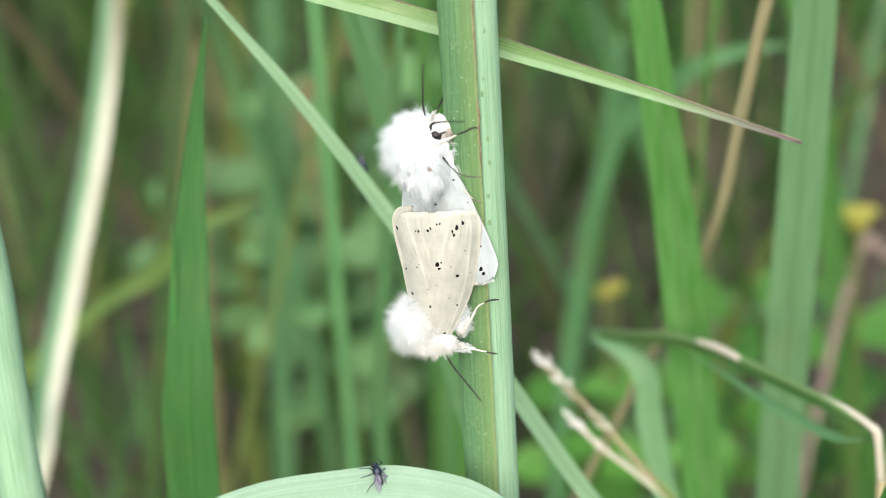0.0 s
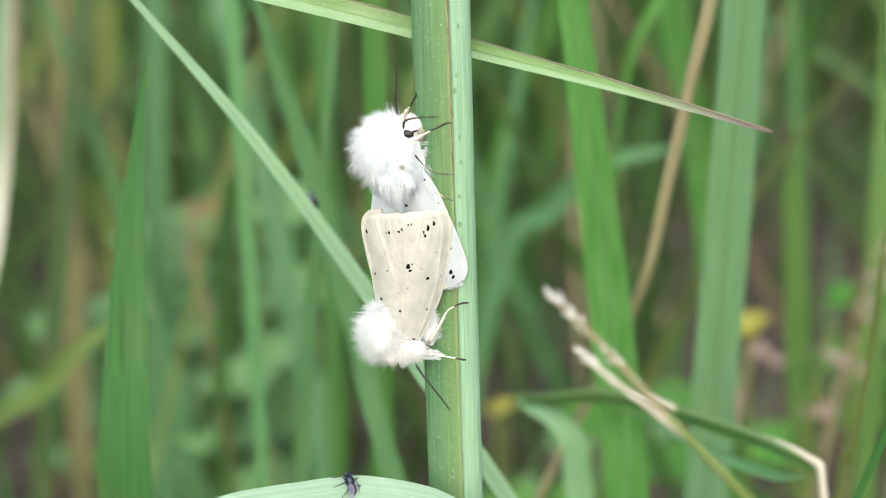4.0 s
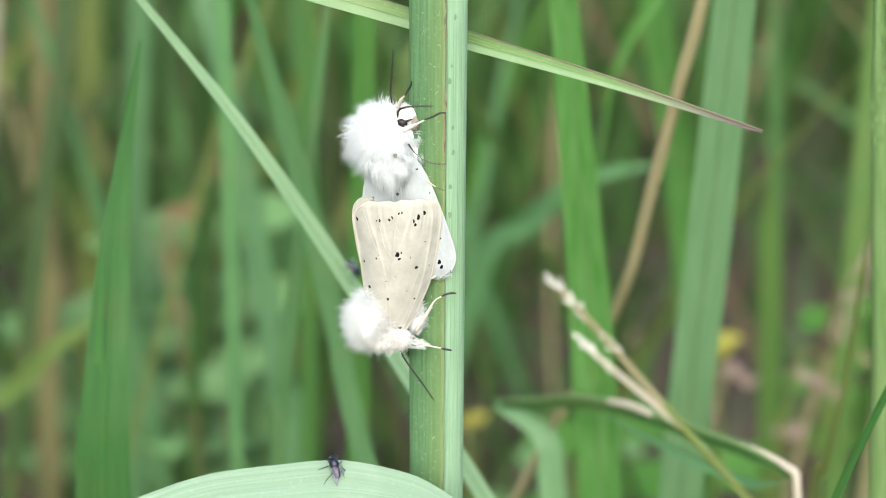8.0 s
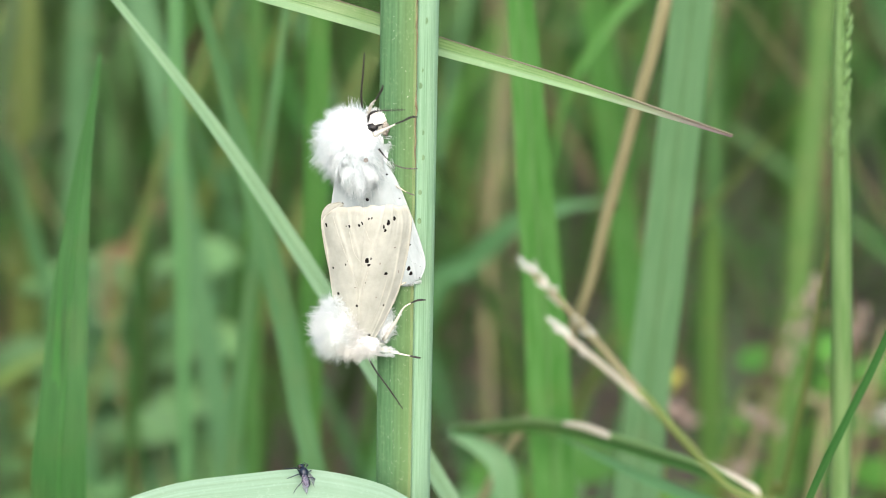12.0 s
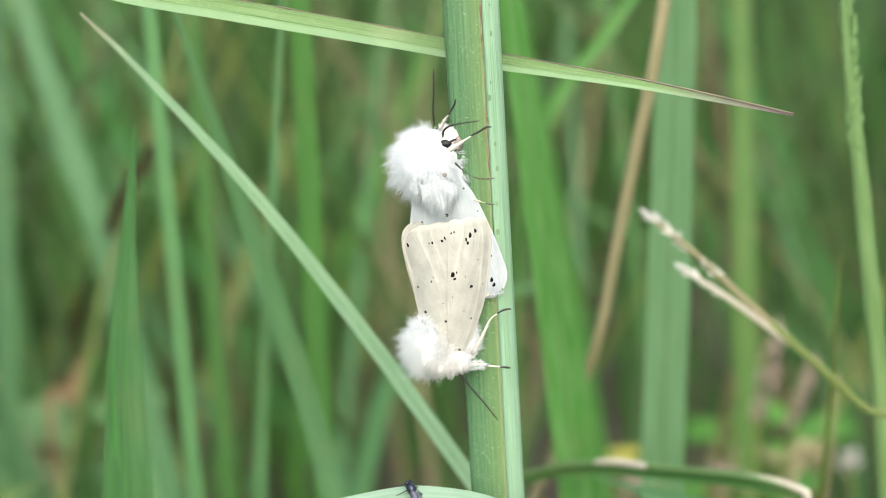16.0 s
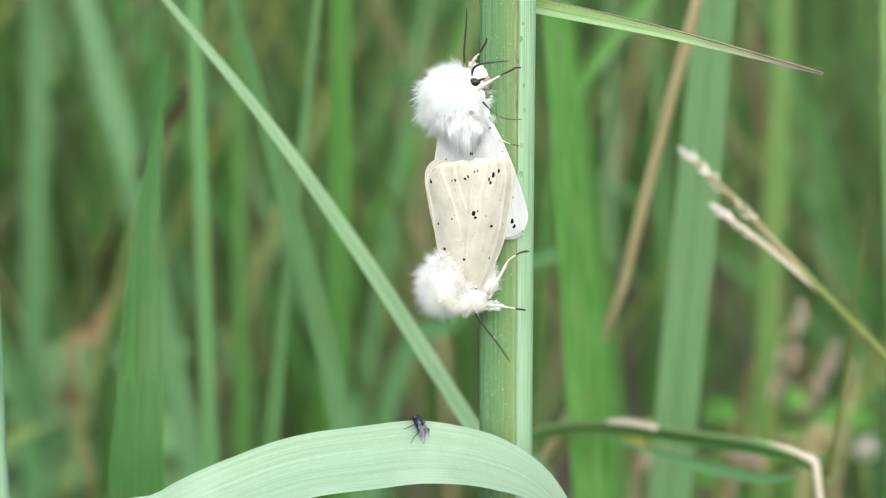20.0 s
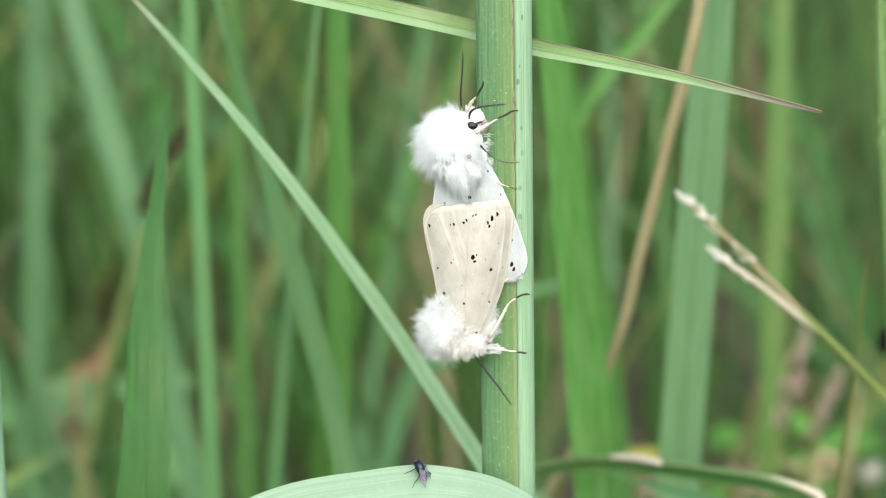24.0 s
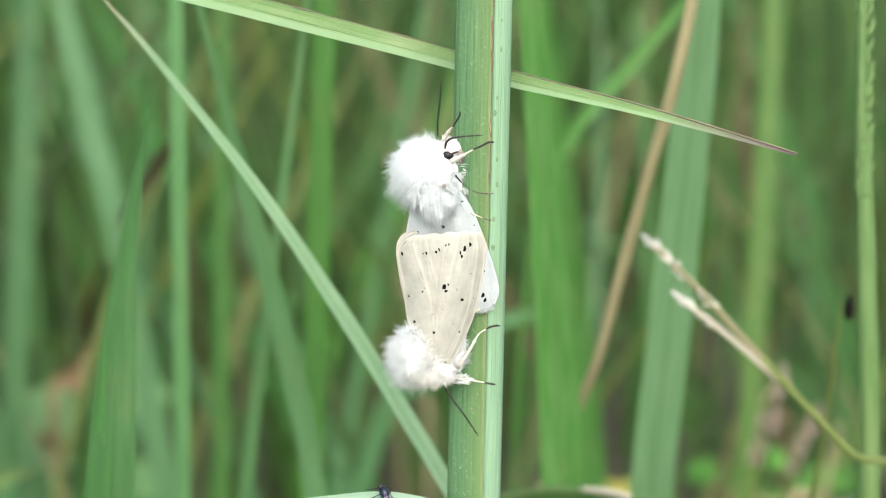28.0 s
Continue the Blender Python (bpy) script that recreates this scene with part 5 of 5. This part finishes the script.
YELLOW = plain_mat("yellow_petal", (0.33, 0.33, 0.045), (0.44, 0.43, 0.09), scale=400, rough=0.7, through=0.3)
PINK = plain_mat("pink_bloom", (0.30, 0.22, 0.18), (0.48, 0.39, 0.33), scale=600, rough=0.8, through=0.3)
HERB = leaf_mat("herb_leaf", (0.115, 0.255, 0.08), (0.18, 0.34, 0.135), veins=6, through=0.3)


def yellow_flower(at, size):
    x, y, z = at
    t = thing("yellow_flower", (x, y, GZ), "small yellow meadow flower on a thin stem", "flower", "yellow flowers")
    tube("stem", [(x + 6, y + 5, GZ), (x + 2, y, (z + GZ) / 2), (x, y, z)], [0.9, 0.8, 0.7], OLIVE, t)
    for k in range(9):
        a = 2 * math.pi * k / 9
        d = Vector((math.cos(a), math.sin(a) * 0.7, 0.55))
        blade("petal", [Vector(at), Vector(at) + d * size * 0.55, Vector(at) + d * size + Vector((0, 0, -size * 0.15))], size * 0.6, YELLOW, t, face=(0, -0.5, 1), n=6, fold=0.1, base=0.4, taper=0.6, power=0.4)
    ball("disc", at, (size * 0.6, size * 0.6, size * 0.6), YELLOW, t, "yellow centre")


def pink_spike(low, high, fat=4.0, label="faded pinkish seed plume on a thin stem"):
    """A loose plume of florets between two points, on a stem from the ground."""
    low, high = Vector(low), Vector(high)
    pick = random.Random(int(low.x * 7))
    t = thing("pink_flower_spike", (low.x, low.y, GZ), label, "flower", "pink flower spikes")
    tube("stem", [(low.x - 14, low.y, GZ), (low.x - 8, low.y, (low.z + GZ) / 2), low, high], [1.0, 0.9, 0.7, 0.3], OLIVE, t)
    for k in range(26):
        f = k / 26
        a = k * 2.4
        r = fat * math.sin(math.pi * (0.12 + 0.85 * f)) * pick.uniform(0.3, 1.0)
        c = low.lerp(high, f) + Vector((math.cos(a) * r, math.sin(a) * r, pick.uniform(-1, 1)))
        ball("floret", c, (0.65, 0.65, 1.5), PINK, t, seg=8, rings=6, rough=0.5)


def seed_head(at, size):
    """A round tuft of pale hairs on a thin stem."""
    t = thing("seed_head", (at[0], at[1], GZ), "fluffy whitish seed head on a thin stem", "flower")
    tube("stem", [(at[0] + 20, at[1], GZ), (at[0] + 8, at[1], (at[2] + GZ) / 2), at], [0.9, 0.8, 0.6], OLIVE, t)
    ball("core", at, (size * 0.32,) * 3, PINK, t, "pinkish core", rough=0.4)
    fur("tuft", at, (size * 0.3,) * 3, 500, lambda d: size * 0.75, (0, 0, 0.1), CHAFF, t, "whitish hairs", seed=81, thin=0.09, tuft=8)


def herb(at, size, seed, material=None):
    """A low herb with rounded leaves."""
    x, y, z = at
    pick = random.Random(seed)
    t = thing("herb", (x, y, GZ), "low leafy herb with rounded green leaves", "herb", "herbs")
    tube("stem", [(x, y, GZ), (x + 3, y, (z + GZ) / 2), (x, y, z)], [1.4, 1.1, 0.6], OLIVE, t)
    for k in range(9):
        a = k * 2.4
        zz = z - k * size * 0.42
        c = Vector((x, y, zz))
        d = Vector((math.cos(a), math.sin(a) * 0.8, 0.25))
        blade("leaf", [c, c + d * size * 0.5, c + d * size + Vector((0, 0, -2)), c + d * size * 1.4 + Vector((0, 0, -6))], size * 0.85, material or HERB, t, face=(0, -0.6, 1), n=10, fold=0.15, base=0.25, taper=0.5, power=0.5)


background_reeds()
placed_reeds()
for at, size in (((84.5, 297, -139), 6.4), ((11.3, 330.0, -179.0), 3.6), ((7.8, 330.0, -180.6), 3.4)):
    yellow_flower(at, size)
pink_spike((98.9, 200, -97), (106.0, 200, -71), 3.6)
pink_spike((96.5, 240, -123), (109, 240, -130.5), 2.6, "short pinkish grass plume bent sideways")
pink_spike((97, 262, -152), (104, 260, -150), 3.4, "small pinkish bloom low in the grass")
pink_spike((127, 262, -122), (136, 262, -101), 2.4)
seed_head((141, 250, -130), 3.8)
for a, b, w, m in (((119, 300, -128), (140, 300, -116), 3.2, TAN), ((112, 280, -144), (146, 281, -134), 2.6, STRAW), ((84, 300, -158), (104, 300, -150), 3.0, PINK), ((136, 262, -146), (141, 260, -106), 2.2, STRAW)):
    a, b = Vector(a), Vector(b)
    stalk = thing("dry_stalk", (a.x - 30, a.y, GZ), "bent dry grass stalk low among the reeds", "grass stalk", "dry stalks")
    tube("stalk", [(a.x - 30, a.y, GZ), (a.x - 22, a.y, (a.z + GZ) / 2 - 20), a, (a + b) / 2 + Vector((0, 0, 1)), b], [w * 0.3, w * 0.35, w * 0.5, w * 0.5, w * 0.25], m, stalk, n=30)
twig = thing("dry_twig", (118, 240, GZ), "broken tan grass twig leaning among the reeds", "twig")
tube("stalk", [(112, 246, GZ), (116, 243, -230), (120.8, 240, -128), (129.7, 240, -123.4)], [1.2, 1.2, 1.3, 1.0], STRAW, twig, n=30)
blade("sheath", [(119, 240, -130), (124, 239.5, -125), (131, 239, -121.5)], 1.8, STRAW, twig, "frayed tan sheath", n=12, fold=0.3, prof=[0.4, 1, 0.2])
for at, size, seed in (((-103.7, 440.0, -187.1), 24, 1), ((-164.1, 560.0, -235.4), 26, 2), ((30.8, 420.0, -257.5), 22, 5), ((-96.2, 380.0, -190.8), 20, 6), ((-87.1, 460.0, -156.1), 24, 7), ((-112.6, 420.0, -144.9), 20, 8), ((48.3, 420.0, -234.3), 20, 9), ((-104.0, 480.0, -175.0), 26, 12), ((-84.0, 460.0, -190.0), 24, 13), ((-96.0, 430.0, -205.0), 22, 14), ((-153.6, 430, -186), 18, 19), ((-123.5, 430, -178), 20, 20)):
    herb(at, size, seed)
for at, size, seed in (((51.2, 360.0, -197.0), 22, 15), ((-2.4, 330.0, -216.8), 18, 16), ((23.5, 310.0, -231.0), 20, 17), ((88.2, 380.0, -225.0), 24, 18), ((129.3, 330.0, -142.0), 14, 25), ((148.9, 330.0, -150.0), 16, 26)):
    herb(at, size, seed, BRIGHT)
far_grass()


# ---- what moves ----
def motions():
    # the broad leaf rises slowly, and the fly on it hardly stirs
    hinge = Matrix.Translation(Vector((4, -18, -34)) * MM)
    lift = [(0, 0.4, -0.7, -2.0), (3, 0.2, -0.5, -1.6), (6, 0, -0.2, -1.2), (12, 0, -0.15, -1.0), (15, 0, 0.05, 0.4), (20, 0, 0, 0.8), (24, 0, 0.15, 1.0), (25, 0, 0.25, 1.1), (28, 0, 0.25, 1.1)]
    walk(broad_leaf, [(t, Matrix.Translation(Vector((dx, 0, dz)) * MM) @ hinge @ Matrix.Rotation(radians(a), 4, "Y") @ hinge.inverted()) for t, dx, dz, a in lift])
    step = [(0, -2.0, -1.2), (3, -1.5, -0.8), (6, -0.97, -0.5), (8, -0.95, -0.25), (9.5, -0.95, -0.05), (12, -0.7, -0.15), (15, -0.46, 0.45), (18, -0.43, 0.5), (21, -0.58, 0.5), (24, -0.64, 0.75), (25, -0.61, 1.0), (28, -0.6, 1.0)]
    walk(leaf_fly, [(t, Matrix.Translation(Vector((-14.6 + dx, -15.0, -26.7 + dz)) * MM) @ FLY_TURN) for t, dx, dz in step])
    # the other fly walks down the slanting leaf and out of sight behind the moths
    way = [(0, (-23.6, 38.5, -4.2)), (4.8, (-23.1, 38.5, -4.5)), (5.6, (-21.5, 36.0, -4.8)), (6.0, (-21.1, 38.0, -9.5)), (6.4, (-18.0, 34.2, -7.4)), (6.8, (-15.7, 33.2, -13.3)), (7.4, (-14.8, 33.0, -14.2)), (8.0, (-14.7, 32.8, -15.4)),
           (9.0, (-14.5, 32.8, -13.3)), (9.5, (-13.9, 32.6, -14.4)), (10.0, (-12.2, 32.2, -16.3)), (10.8, (-7.5, 31.5, -31)), (12, (2.0, 31, -45)), (13, (9, 30.4, -57)), (28, (11, 30.2, -60))]
    walk(walking_fly, [(t, Matrix.Translation(Vector(p) * MM) @ WALK_TURN) for t, p in way])
    # leaves and the dry grass top sway in the light wind
    def sway(ob, rows, reach):
        rest = ob.matrix_basis.copy()
        walk(ob, [(t, Matrix.Translation((0, 0, dz * MM)) @ rest @ Matrix.Rotation(math.atan2(dx, reach), 4, "Y")) for t, dx, dz in rows])

    sway(slanting_leaf, [(0, -0.4, 0), (1, 0.3, 0), (2, 0.1, 0), (3, -0.7, 0), (6, -0.7, 0), (7, 0, 0), (8, -0.9, 0), (9, 0.1, 0), (10, 0.4, 0), (11, 0.4, 0), (12, 1.4, 0), (15, -0.5, 0), (16, 0, 0),
                         (17, -0.1, 0), (18, -0.3, 0), (20, -1.4, 0), (22.5, -0.4, 0), (25, 0.6, 0), (26, 1.3, 0), (28, 0.3, 0)], 360)
    sway(pointed_leaf, [(0, 0.7, 0.2), (1, 1.4, 0.3), (2, 0.5, 0.9), (3, -0.2, 0.6), (5.5, -0.2, -0.4), (8, -0.4, -0.2), (11, -0.6, 0), (14.5, 0, -0.2), (17, -0.2, -0.5), (20, -0.3, -0.1), (23.5, 0.7, 0.7), (26, 0.3, 0.6), (28, 0.3, 0.5)], 390)
    sway(panicle, [(0, 0.3, -2.1), (1, 1.2, -1.8), (2, 2.8, -1.4), (2.5, 2.7, -2.2), (3, 2.2, -2.1), (3.5, 1.0, -0.8), (5.5, 0.5, -0.8), (7, 1.0, -1.2), (8, 1.5, -1.3), (9, 1.3, -0.9), (10, 0.7, -0.9), (11, -0.1, -0.7),
                   (12, 0.5, -0.4), (14.5, -0.4, 0.0), (15.5, -1.6, 0.5), (17, -1.2, 0.5), (18, -0.8, 0.4), (19, -0.2, 0.2), (20, 0.4, 0.2), (21, 0.6, 0.2), (21.5, 1.0, 0.9), (23.5, 0.6, 0.5), (24.5, -0.1, 0.8),
                   (26, 0.0, 0.6), (28, 0.0, 0.1)], 390)
    # the beetle climbs
    up = [(0, (84, 60, -75)), (14, (82, 60, -68)), (23.5, (77.6, 60.0, -35.8)), (24.5, (76.7, 60.0, -32.2)), (26, (75.5, 60.0, -28.9)), (27, (75.9, 60.0, -23.2)), (28, (74.9, 60.0, -19.9))]
    walk(beetle, [(t, Matrix.Translation(Vector(p) * MM)) for t, p in up])


def facing(head, back):
    x = Vector(head).normalized()
    y = Vector(back).cross(x).normalized()
    return Matrix((x, y, x.cross(y))).transposed().to_4x4()


FLY_TURN = facing((-0.4, 0.48, 0.78), (0.74, -0.55, 0.42))
WALK_TURN = facing((0.525, -0.05, -0.85), (0.75, -0.5, 0.4))
motions()
